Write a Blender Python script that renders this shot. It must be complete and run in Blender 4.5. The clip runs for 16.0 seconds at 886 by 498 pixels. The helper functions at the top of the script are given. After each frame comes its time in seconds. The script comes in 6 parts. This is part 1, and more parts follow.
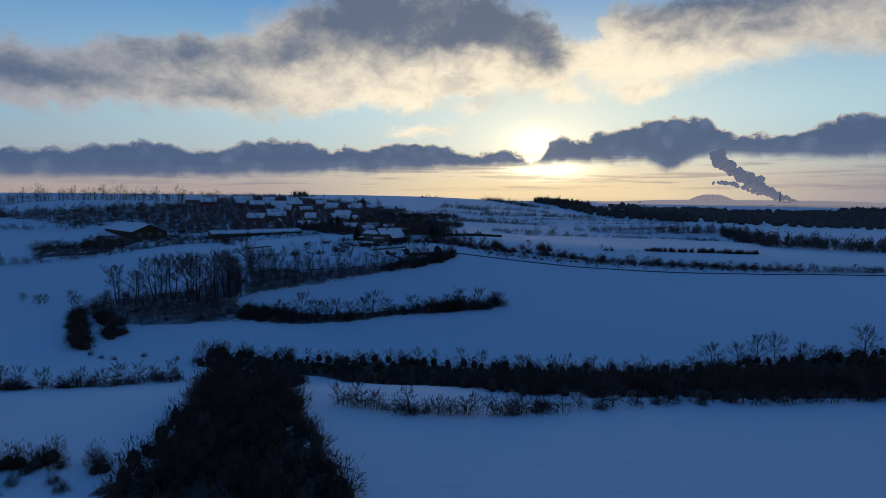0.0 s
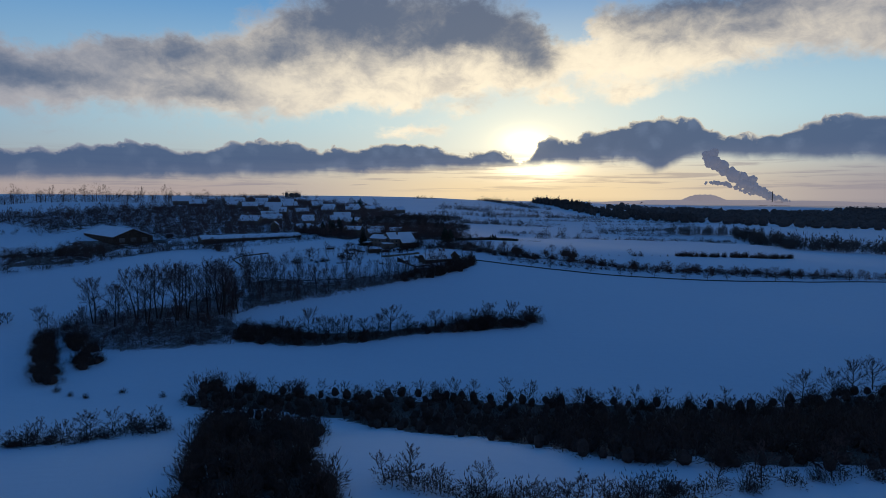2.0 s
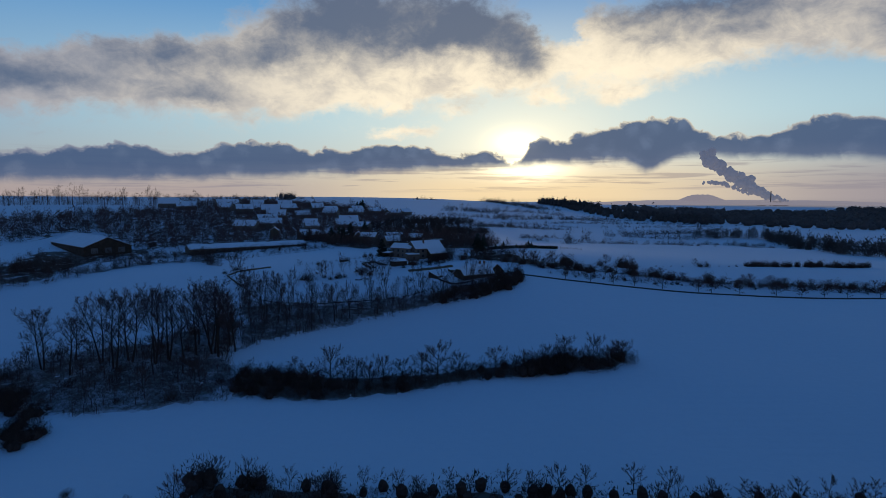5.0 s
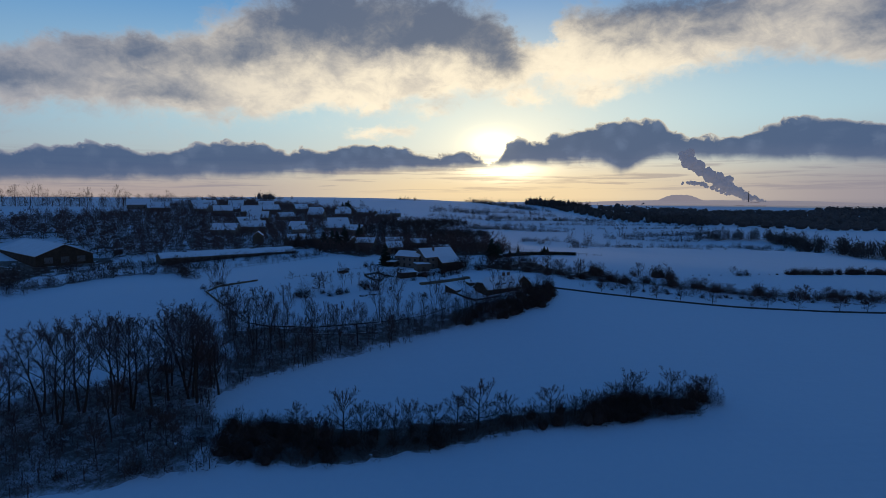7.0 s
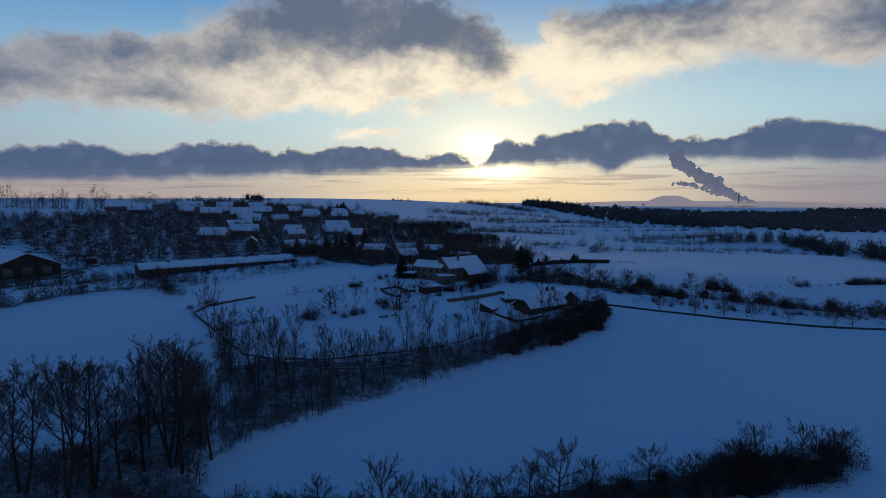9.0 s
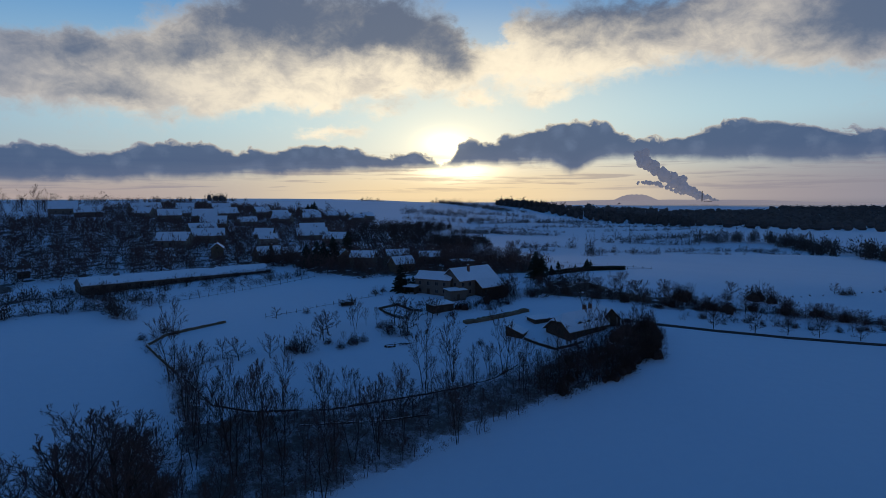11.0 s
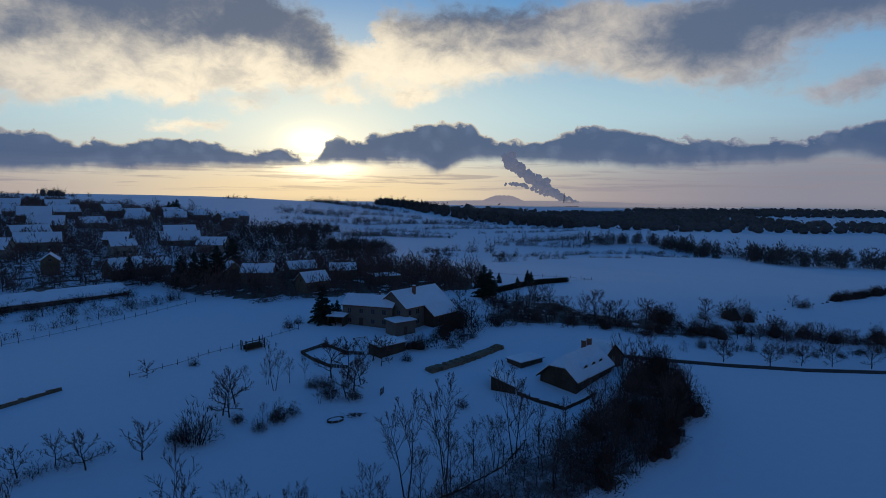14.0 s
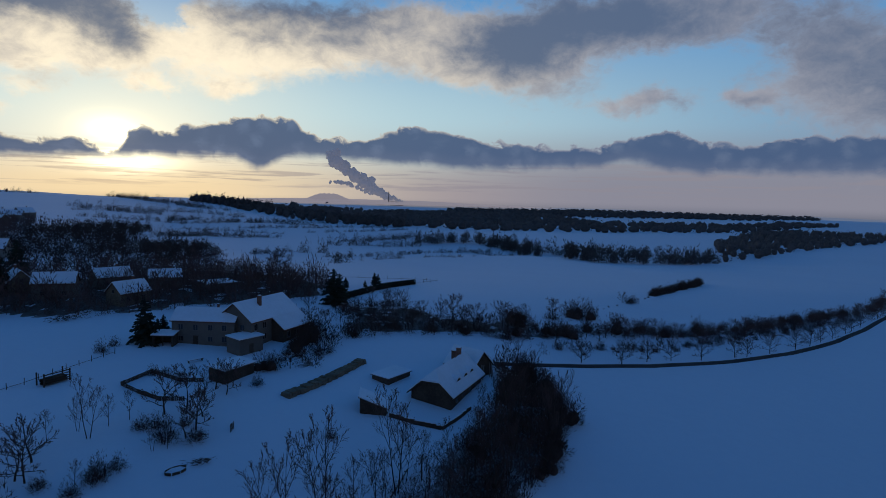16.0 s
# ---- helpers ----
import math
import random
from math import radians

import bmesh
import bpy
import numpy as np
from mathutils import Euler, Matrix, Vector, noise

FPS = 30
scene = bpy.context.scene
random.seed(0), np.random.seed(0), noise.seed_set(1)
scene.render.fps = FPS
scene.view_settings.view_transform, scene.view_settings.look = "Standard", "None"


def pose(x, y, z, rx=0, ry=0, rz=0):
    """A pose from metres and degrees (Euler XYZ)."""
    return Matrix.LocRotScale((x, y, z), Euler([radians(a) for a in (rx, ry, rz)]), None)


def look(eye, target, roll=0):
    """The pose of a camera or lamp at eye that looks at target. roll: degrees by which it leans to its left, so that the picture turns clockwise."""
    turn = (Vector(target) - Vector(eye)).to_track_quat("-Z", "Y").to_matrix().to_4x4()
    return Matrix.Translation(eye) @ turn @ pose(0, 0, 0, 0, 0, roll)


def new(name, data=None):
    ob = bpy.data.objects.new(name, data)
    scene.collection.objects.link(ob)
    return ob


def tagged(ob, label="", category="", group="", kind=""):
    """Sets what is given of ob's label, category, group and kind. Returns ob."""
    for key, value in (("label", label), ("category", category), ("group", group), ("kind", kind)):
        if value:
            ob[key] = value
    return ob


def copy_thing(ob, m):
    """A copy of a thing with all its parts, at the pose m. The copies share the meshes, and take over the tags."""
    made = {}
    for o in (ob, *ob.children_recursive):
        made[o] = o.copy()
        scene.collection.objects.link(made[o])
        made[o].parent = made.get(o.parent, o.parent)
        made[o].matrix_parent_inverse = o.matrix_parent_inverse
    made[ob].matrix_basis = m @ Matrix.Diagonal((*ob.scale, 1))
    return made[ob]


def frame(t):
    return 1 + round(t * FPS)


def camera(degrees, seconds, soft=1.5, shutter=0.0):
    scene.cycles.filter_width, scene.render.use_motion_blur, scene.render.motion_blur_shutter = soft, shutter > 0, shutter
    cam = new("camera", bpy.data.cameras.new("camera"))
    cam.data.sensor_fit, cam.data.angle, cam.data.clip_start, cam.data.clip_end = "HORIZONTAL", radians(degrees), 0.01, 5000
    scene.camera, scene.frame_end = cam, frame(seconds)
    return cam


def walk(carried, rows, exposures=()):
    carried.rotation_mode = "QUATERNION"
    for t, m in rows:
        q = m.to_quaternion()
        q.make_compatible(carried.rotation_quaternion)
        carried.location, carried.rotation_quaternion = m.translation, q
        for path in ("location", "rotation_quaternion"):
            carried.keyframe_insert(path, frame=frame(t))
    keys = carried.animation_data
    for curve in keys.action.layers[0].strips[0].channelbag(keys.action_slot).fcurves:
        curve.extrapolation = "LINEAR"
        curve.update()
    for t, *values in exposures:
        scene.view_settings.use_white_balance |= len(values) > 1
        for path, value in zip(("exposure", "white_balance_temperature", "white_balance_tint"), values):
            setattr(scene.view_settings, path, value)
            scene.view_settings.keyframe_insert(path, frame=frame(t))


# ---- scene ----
cam = camera(70.72, 16.0, 0.8)
PATH = [
    (0, look((0.00, 0.00, 40.00), (0.25, 99.62, 31.29), 0.29)),
    (0.5, look((-3.89, 10.14, 40.00), (-3.30, 109.76, 31.28), 0.25)),
    (1, look((-7.85, 20.01, 40.00), (-7.04, 119.63, 31.29), 0.22)),
    (1.5, look((-11.90, 29.72, 40.00), (-10.52, 129.33, 31.33), 0.20)),
    (2, look((-15.88, 39.25, 40.01), (-13.98, 138.86, 31.39), 0.18)),
    (2.5, look((-19.67, 49.01, 40.02), (-17.34, 148.61, 31.43), 0.13)),
    (3, look((-23.23, 59.19, 40.02), (-20.62, 158.79, 31.43), 0.18)),
    (3.5, look((-26.66, 69.88, 40.03), (-23.88, 169.47, 31.38), 0.15)),
    (4, look((-30.18, 80.73, 40.04), (-27.22, 180.31, 31.36), 0.13)),
    (4.2, look((-31.63, 85.09, 40.04), (-28.59, 184.67, 31.38), 0.09)),
    (6.3, look((-46.92, 130.70, 40.26), (-43.18, 230.28, 31.93), -0.17)),
    (6.5, look((-48.42, 134.91, 40.26), (-43.81, 234.45, 31.84), -0.12)),
    (7, look((-52.15, 145.38, 40.27), (-45.39, 244.80, 31.81), 0.02)),
    (7.5, look((-55.59, 155.63, 40.28), (-47.44, 254.94, 31.85), 0.01)),
    (8, look((-58.64, 165.72, 40.29), (-50.07, 264.99, 31.90), -0.01)),
    (8.5, look((-61.58, 175.56, 40.29), (-52.97, 274.84, 31.96), -0.03)),
    (9, look((-64.66, 185.45, 40.29), (-55.94, 284.72, 31.97), -0.01)),
    (9.2, look((-65.91, 189.37, 40.29), (-56.93, 288.62, 32.04), 0.11)),
    (11.3, look((-76.55, 231.99, 40.19), (-61.69, 330.52, 31.76), -0.18)),
    (11.5, look((-77.49, 236.33, 40.19), (-62.25, 334.80, 31.73), -0.08)),
    (12, look((-79.63, 247.25, 40.18), (-62.62, 345.43, 31.68), -0.06)),
    (12.5, look((-81.36, 257.89, 40.18), (-62.48, 355.73, 31.71), -0.00)),
    (13, look((-83.13, 267.93, 40.18), (-59.01, 364.61, 31.74), 0.16)),
    (13.5, look((-84.20, 274.72, 40.18), (-55.01, 369.99, 31.71), 0.36)),
    (14, look((-84.94, 279.40, 40.17), (-50.41, 372.87, 31.71), 0.55)),
    (14.5, look((-85.55, 283.50, 40.17), (-44.91, 374.48, 31.79), 0.73)),
    (15, look((-85.98, 287.54, 40.17), (-39.80, 375.85, 31.80), 0.91)),
    (15.5, look((-86.17, 291.11, 40.17), (-33.66, 375.81, 31.87), 1.13)),
    (16, look((-86.07, 294.69, 40.17), (-27.00, 374.96, 31.95), 1.44)),
]
walk(cam, PATH)


# ---- world, sun ----
SUN_AZ, SUN_EL = 9.5, 3.6          # degrees to the right of +y, above the horizon


class Nodes:
    """Short hand for node trees: maths on sockets or numbers."""

    def __init__(self, tree):
        self.t = tree

    def add(self, kind, **props):
        n = self.t.nodes.new(kind)
        for k, v in props.items():
            setattr(n, k, v)
        return n

    def put(self, socket, value):
        if hasattr(value, "is_output"):
            self.t.links.new(value, socket)
        else:
            socket.default_value = value

    def m(self, op, a, b=0.0, c=0.0, clamp=False):
        n = self.add("ShaderNodeMath", operation=op, use_clamp=clamp)
        for s, v in zip(n.inputs, (a, b, c)):
            self.put(s, v)
        return n.outputs[0]

    def ramp01(self, x, lo, hi):
        n = self.add("ShaderNodeMapRange", interpolation_type="SMOOTHSTEP", clamp=True)
        for s, v in zip(n.inputs, (x, lo, hi, 0.0, 1.0)):
            self.put(s, v)
        return n.outputs[0]

    def mix(self, f, a, b):
        n = self.add("ShaderNodeMix", data_type="RGBA")
        self.put(n.inputs[0], f)
        for s, v in ((n.inputs[6], a), (n.inputs[7], b)):
            self.put(s, (*v, 1.0) if isinstance(v, tuple) and len(v) == 3 else v)
        return n.outputs[2]

    def add_col(self, f, a, b, blend="ADD"):
        n = self.add("ShaderNodeMix", data_type="RGBA", blend_type=blend)
        self.put(n.inputs[0], f)
        for s, v in ((n.inputs[6], a), (n.inputs[7], b)):
            self.put(s, (*v, 1.0) if isinstance(v, tuple) and len(v) == 3 else v)
        return n.outputs[2]

    def xyz(self, x, y, z=0.0):
        n = self.add("ShaderNodeCombineXYZ")
        for s, v in zip(n.inputs, (x, y, z)):
            self.put(s, v)
        return n.outputs[0]

    def noise(self, vec, scale, detail=4.0, rough=0.55, distort=0.0, lac=2.0):
        n = self.add("ShaderNodeTexNoise")
        self.put(n.inputs["Vector"], vec)
        n.inputs["Scale"].default_value, n.inputs["Detail"].default_value = scale, detail
        n.inputs["Roughness"].default_value, n.inputs["Distortion"].default_value = rough, distort
        n.inputs["Lacunarity"].default_value = lac
        return n.outputs["Fac"]

    def curve(self, x, pts, lo, hi, span):
        """A smooth profile through pts (x, y), x from lo to hi, y from 0 to span."""
        n = self.add("ShaderNodeValToRGB")
        r = n.color_ramp
        r.interpolation = "CARDINAL"
        els = [(min(max((a - lo) / (hi - lo), 0), 1), b / span) for a, b in pts]
        r.elements[0].position, r.elements[1].position = els[0][0], els[-1][0]
        for e, (_, b) in ((r.elements[0], els[0]), (r.elements[1], els[-1])):
            e.color = (b, b, b, 1)
        for a, b in els[1:-1]:
            r.elements.new(a).color = (b, b, b, 1)
        self.put(n.inputs[0], self.m("DIVIDE", self.m("SUBTRACT", x, lo), hi - lo))
        return self.m("MULTIPLY", n.outputs[0], span)


world = bpy.data.worlds.new("world")
scene.world = world
world.use_nodes = True
world.node_tree.nodes.clear()
N = Nodes(world.node_tree)
geo = N.add("ShaderNodeTexCoord").outputs["Generated"]
sep = N.add("ShaderNodeSeparateXYZ")
N.put(sep.inputs[0], geo)
X, Y, Z = sep.outputs
U = N.m("MULTIPLY", N.m("ARCTAN2", X, Y), 180 / math.pi)          # degrees right of +y
V = N.m("MULTIPLY", N.m("ARCSINE", Z), 180 / math.pi)             # degrees above the horizon

# warped coordinates give clouds their billows
wv = N.xyz(N.m("MULTIPLY", U, 0.62), V)
n_big = N.m("SUBTRACT", N.noise(wv, 0.12, 6, 0.6, 0.4), 0.5)
n_mid = N.m("SUBTRACT", N.noise(N.xyz(U, N.m("MULTIPLY", V, 1.5), 3.0), 0.34, 6, 0.62, 0.5), 0.5)
n_fine = N.m("SUBTRACT", N.noise(N.xyz(U, N.m("MULTIPLY", V, 1.3), 7.0), 1.1, 5, 0.62, 0.5), 0.5)
n_streak = N.m("SUBTRACT", N.noise(N.xyz(N.m("MULTIPLY", U, 0.16), N.m("MULTIPLY", V, 3.4), 11.0), 0.7, 4, 0.6, 0.4), 0.5)

# distance to the sun, in degrees
du, dv = N.m("SUBTRACT", U, SUN_AZ), N.m("SUBTRACT", V, SUN_EL)
sund = N.m("SQRT", N.m("ADD", N.m("MULTIPLY", du, du), N.m("MULTIPLY", N.m("MULTIPLY", dv, dv), 1.6)))

nish = N.add("ShaderNodeTexSky", sky_type="NISHITA", sun_disc=False, sun_elevation=radians(SUN_EL),
             sun_rotation=radians(SUN_AZ), air_density=1.0, dust_density=0.6, ozone_density=2.0, altitude=300)
clear_n = N.add("ShaderNodeVectorMath", operation="SCALE")
N.put(clear_n.inputs[0], nish.outputs[0])
clear_n.inputs[3].default_value = 0.05

# clear evening sky: pale low down, deep blue above and away from the sun
low = N.mix(N.ramp01(N.m("ABSOLUTE", du), 4, 75), (0.62, 0.62, 0.55), (0.25, 0.27, 0.33))
midc = N.mix(N.ramp01(N.m("ABSOLUTE", du), 8, 80), (0.52, 0.72, 0.78), (0.12, 0.28, 0.50))
highc = N.mix(N.ramp01(V, 16, 55), (0.095, 0.30, 0.62), (0.006, 0.085, 0.31))
own = N.mix(N.ramp01(V, 0.5, 7.5), low, midc)
own = N.mix(N.ramp01(V, 6, 19), own, highc)
own = N.mix(N.ramp01(N.m("ABSOLUTE", du), 60, 140), own, N.mix(N.ramp01(V, 0, 30), (0.05, 0.11, 0.26), (0.006, 0.085, 0.31)))
col = N.mix(0.08, own, clear_n.outputs[0])

# the sun's glow, yellow along the horizon
glow = N.m("POWER", N.m("MAXIMUM", N.m("SUBTRACT", 1.0, N.m("DIVIDE", sund, 29.0)), 0.0), 2.4)
col = N.mix(N.m("MULTIPLY", glow, 0.85), col, (1.05, 0.97, 0.74))
hor = N.m("MULTIPLY", N.ramp01(V, 4.2, 0.3), N.ramp01(N.m("ABSOLUTE", du), 30, 1))
col = N.mix(N.m("MULTIPLY", hor, 0.8), col, (0.90, 0.65, 0.34))
pink = N.m("MULTIPLY", N.ramp01(V, 3.5, 0.2), N.ramp01(N.m("ABSOLUTE", du), 6, 30))
col = N.mix(N.m("MULTIPLY", pink, 0.85), col, (0.42, 0.335, 0.325))

duskr = N.m("MULTIPLY", N.ramp01(U, 24, 52), N.ramp01(V, 7, 1.5))
col = N.mix(N.m("MULTIPLY", duskr, 0.85), col, (0.225, 0.235, 0.305))


def blobs(spec, u_at=None, v_at=None):
    """The thickness of clouds at the listed places: degrees right, degrees up, half width, half height, weight."""
    total = None
    for u, v, ru, rv, w in spec:
        a = N.m("DIVIDE", N.m("SUBTRACT", u_at or U, u), ru)
        b = N.m("DIVIDE", N.m("SUBTRACT", v_at or V, v), rv)
        d = N.m("ADD", N.m("MULTIPLY", a, a), N.m("MULTIPLY", b, b))
        e = N.m("MULTIPLY", N.m("EXPONENT", N.m("MULTIPLY", d, -1.0)), w)
        total = e if total is None else N.m("ADD", total, e)
    return total


# brightest where the sun stands behind the thin edge of the band
core = N.m("MINIMUM", blobs([(8.4, 4.8, 1.9, 1.0, 1.0), (9.5, 2.3, 3.2, 0.8, 1.0), (9.4, 3.4, 1.4, 1.4, 0.5), (9, 4, 6, 3, 0.2)]), 1.0)
col = N.mix(core, col, (1.9, 1.7, 1.15))

# low streaks under the band
streak = N.m("MULTIPLY", N.ramp01(n_streak, -0.02, 0.13), N.m("MULTIPLY", N.ramp01(V, 0.1, 0.9), N.ramp01(V, 4.4, 2.4)))
col = N.mix(N.m("MULTIPLY", streak, 0.6), col, N.mix(glow, (0.27, 0.25, 0.29), (0.60, 0.43, 0.27)))

# upper cloud bank: where it lies, and where it is thick and dark
UPPER = [(-32, 8.4, 6.5, 1.9, 1.2), (-38, 9.0, 7, 2.2, 1.1), (-24.5, 10.9, 5, 2.4, 1.15), (-19, 9.4, 6, 2.6, 1.2), (-14, 11.5, 5.5, 2.6, 1.1), (-10, 9.3, 6, 2.2, 1.0), (-7, 14.5, 7, 3.2, 1.3), (-2, 10.5, 6, 2.2, 1.0),
         (4.5, 14.2, 6.5, 3.2, 1.3), (6, 11.2, 5, 2.0, 1.0), (9.5, 11.7, 2.6, 1.9, 0.9), (16, 12.5, 4, 2.6, 1.15), (21, 13.0, 6, 2.8, 1.2), (27, 13.4, 6, 2.2, 1.1), (32.5, 14.8, 4.5, 2.0, 1.1)]
UPPER += [(37.5, 12.9, 4.5, 3.0, 1.2), (43, 12.6, 5.5, 3.2, 1.35), (51, 15.0, 7.5, 2.6, 1.3), (58, 15.6, 5, 2.2, 1.0), (67, 11.8, 5.5, 4.2, 1.1), (72, 8.8, 5, 3.2, 1.1), (54.5, 8.9, 2.8, 1.2, 0.95), (50.5, 8.2, 2.6, 0.9, 0.6),
          (61.8, 8.7, 2.0, 1.0, 0.9), (-46, 11, 8, 3.5, 1.0)]
WISPS = [(11.3, 8.7, 1.5, 0.7, 0.85), (17.3, 8.9, 3, 0.9, 0.85), (-1.7, 5.8, 3.4, 0.55, 0.8), (2.5, 7.6, 1.8, 0.5, 0.5), (-3, 8.2, 1.5, 0.5, 0.5), (12, 14.7, 1.6, 1.7, -1.2), (-28, 14.5, 8, 2.0, -0.9), (33, 8.5, 9, 1.2, -0.4),
         (57.5, 11.6, 4, 1.2, -0.6), (-31, 12.3, 4, 1.0, -0.5)]
HEAVY = [(-31, 8.7, 6, 1.3, 0.9), (-38, 9.2, 7, 1.6, 0.9), (-21.5, 11.3, 5.5, 1.6, 1.05), (-19.5, 8.5, 4, 0.9, 0.8), (-13.5, 11.9, 3.5, 1.4, 0.8), (-7.2, 15.0, 6, 2.9, 1.35), (4.5, 15.2, 6, 2.5, 1.3), (9.3, 12.3, 2.3, 1.9, 0.95),
         (1.5, 13.2, 4, 1.2, 0.5), (24, 15.6, 9, 1.6, 1.1), (20, 13.1, 3.5, 1.0, 0.45), (27.5, 13.3, 3, 0.9, 0.5), (42, 13.0, 5, 2.7, 1.35), (51, 15.2, 8, 2.2, 1.3), (67, 12.2, 5.5, 3.6, 0.8), (72, 8.5, 4, 2.6, 0.9),
         (55.5, 8.5, 1.8, 0.8, 0.6), (62, 8.4, 1.6, 0.6, 0.5), (-46, 12, 7, 3, 0.9)]
curl_u = N.m("SUBTRACT", N.noise(N.xyz(U, N.m("MULTIPLY", V, 1.5), 21.0), 0.22, 5, 0.6), 0.5)
curl_v = N.m("SUBTRACT", N.noise(N.xyz(U, N.m("MULTIPLY", V, 1.5), 33.0), 0.26, 5, 0.6), 0.5)
UW, VW = N.m("ADD", U, N.m("MULTIPLY", curl_u, 7.0)), N.m("ADD", V, N.m("MULTIPLY", curl_v, 3.2))
rest = N.m("MULTIPLY", N.ramp01(V, 17, 24), 0.62)                  # the bank goes on overhead and behind
rest = N.m("ADD", rest, N.m("MULTIPLY", N.m("MULTIPLY", N.ramp01(N.m("ABSOLUTE", du), 66, 85), N.ramp01(V, 5, 10)), 0.5))
grain = N.m("ADD", N.m("MULTIPLY", n_big, 0.7), N.m("ADD", N.m("MULTIPLY", n_mid, 0.9), N.m("MULTIPLY", n_fine, 0.55)))
dens = N.m("ADD", N.m("ADD", N.m("ADD", blobs(UPPER, UW, VW), blobs(WISPS, UW, VW)), rest), grain)
cover = N.ramp01(dens, 0.12, 0.95)
heavy = N.m("ADD", N.m("ADD", blobs(HEAVY, UW, VW), N.m("MULTIPLY", N.ramp01(V, 16, 22), 0.6)), N.m("MULTIPLY", grain, 0.9))
deep = N.ramp01(N.m("ADD", heavy, N.m("MULTIPLY", N.m("SUBTRACT", V, 10.5), 0.05)), -0.30, 1.45)
near = N.ramp01(sund, 50, 8)
lit = N.mix(near, (0.36, 0.36, 0.41), (1.10, 0.95, 0.70))
dark = N.mix(near, (0.095, 0.135, 0.225), (0.130, 0.155, 0.215))
lit = N.mix(N.ramp01(V, 18, 40), lit, (0.015, 0.105, 0.29))
dark = N.mix(N.ramp01(V, 18, 40), dark, (0.012, 0.072, 0.21))
lit = N.mix(N.m("MULTIPLY", N.ramp01(N.m("ADD", n_big, N.m("MULTIPLY", n_mid, 0.8)), -0.12, 0.22), 0.5), lit, N.mix(near, (0.25, 0.28, 0.36), (0.52, 0.48, 0.45)))
up = N.mix(deep, lit, dark)
col = N.mix(N.m("MULTIPLY", cover, 0.95), col, up)

# low band of cloud in front of the sun, bright along its upper edge
TOP = [(-60, 3.6), (-35, 3.5), (-29.5, 3.9), (-25, 4.3), (-19.5, 3.8), (-17.5, 4.4), (-13, 4.8), (-9.8, 4.2), (-2.2, 4.7), (2.5, 4.0), (6, 4.1), (8.6, 3.2), (9.8, 4.9), (13, 5.2), (16, 6.0),
       (19, 6.6), (22.7, 6.4), (25, 5.2), (29.5, 5.2), (32, 6.2), (37, 6.1), (41, 5.0), (50.5, 5.0), (54.5, 6.1), (56.5, 6.2), (59, 5.1), (66, 5.5), (90, 5.5)]
BOT = [(-60, 1.3), (-35, 1.3), (-23, 1.5), (-12, 1.9), (-3, 2.3), (8.6, 2.8), (11, 3.0), (18, 3.0), (19.7, 2.2), (21, 2.8), (23.2, 3.4), (29, 3.2), (42, 2.8), (50, 3.2), (52.4, 3.7), (56, 2.9), (63, 2.7), (90, 2.5)]
puffs = N.add("ShaderNodeTexVoronoi", feature="SMOOTH_F1")
N.put(puffs.inputs["Vector"], N.xyz(N.m("ADD", U, N.m("MULTIPLY", n_fine, 1.6)), N.m("ADD", V, N.m("MULTIPLY", n_fine, 1.0)), 2.0))
puffs.inputs["Scale"].default_value, puffs.inputs["Smoothness"].default_value = 0.62, 0.25
puff = N.m("SUBTRACT", 0.42, puffs.outputs["Distance"])           # rounded heads along the cloud's edge
wob = N.m("ADD", N.m("MULTIPLY", puff, 0.75), N.m("ADD", N.m("MULTIPLY", n_fine, 0.8), N.m("MULTIPLY", n_mid, 0.8)))
top = N.m("ADD", N.curve(U, TOP, -60, 90, 10.0), wob)
bot = N.m("ADD", N.curve(U, BOT, -60, 90, 10.0), N.m("MULTIPLY", wob, 0.5))
under_top = N.ramp01(N.m("SUBTRACT", top, V), -0.03, 0.16)
over_bot = N.ramp01(N.m("SUBTRACT", V, bot), -0.5, 0.45)
band = N.m("MULTIPLY", under_top, over_bot)
edge = N.ramp01(N.m("SUBTRACT", top, V), 0.42, 0.02)
band_dark = N.mix(N.ramp01(sund, 45, 3), (0.062, 0.108, 0.215), (0.072, 0.112, 0.205))
band_dark = N.mix(N.ramp01(N.m("ADD", puff, N.m("MULTIPLY", n_mid, 0.8)), -0.15, 0.4), band_dark, (0.100, 0.148, 0.255))
band_dark = N.mix(N.m("MULTIPLY", N.ramp01(N.m("SUBTRACT", V, bot), 1.5, 0.0), 0.45), band_dark, (0.13, 0.165, 0.26))
band_lit = N.mix(N.ramp01(sund, 40, 3), (0.33, 0.34, 0.40), (1.0, 0.88, 0.62))
band_col = N.mix(N.m("MULTIPLY", edge, 0.75), band_dark, band_lit)
wide = N.ramp01(N.m("ABSOLUTE", du), 110, 75)
col = N.mix(N.m("MULTIPLY", N.m("MULTIPLY", band, wide), 0.96), col, band_col)

below = N.ramp01(V, 0.0, -2.0)
col = N.mix(below, col, (0.03, 0.06, 0.11))
bg = N.add("ShaderNodeBackground")
N.put(bg.inputs[0], col)
bg.inputs[1].default_value = 1.0
N.put(N.add("ShaderNodeOutputWorld").inputs[0], bg.outputs[0])
world.cycles.sampling_method, world.cycles.sample_map_resolution = "MANUAL", 1024

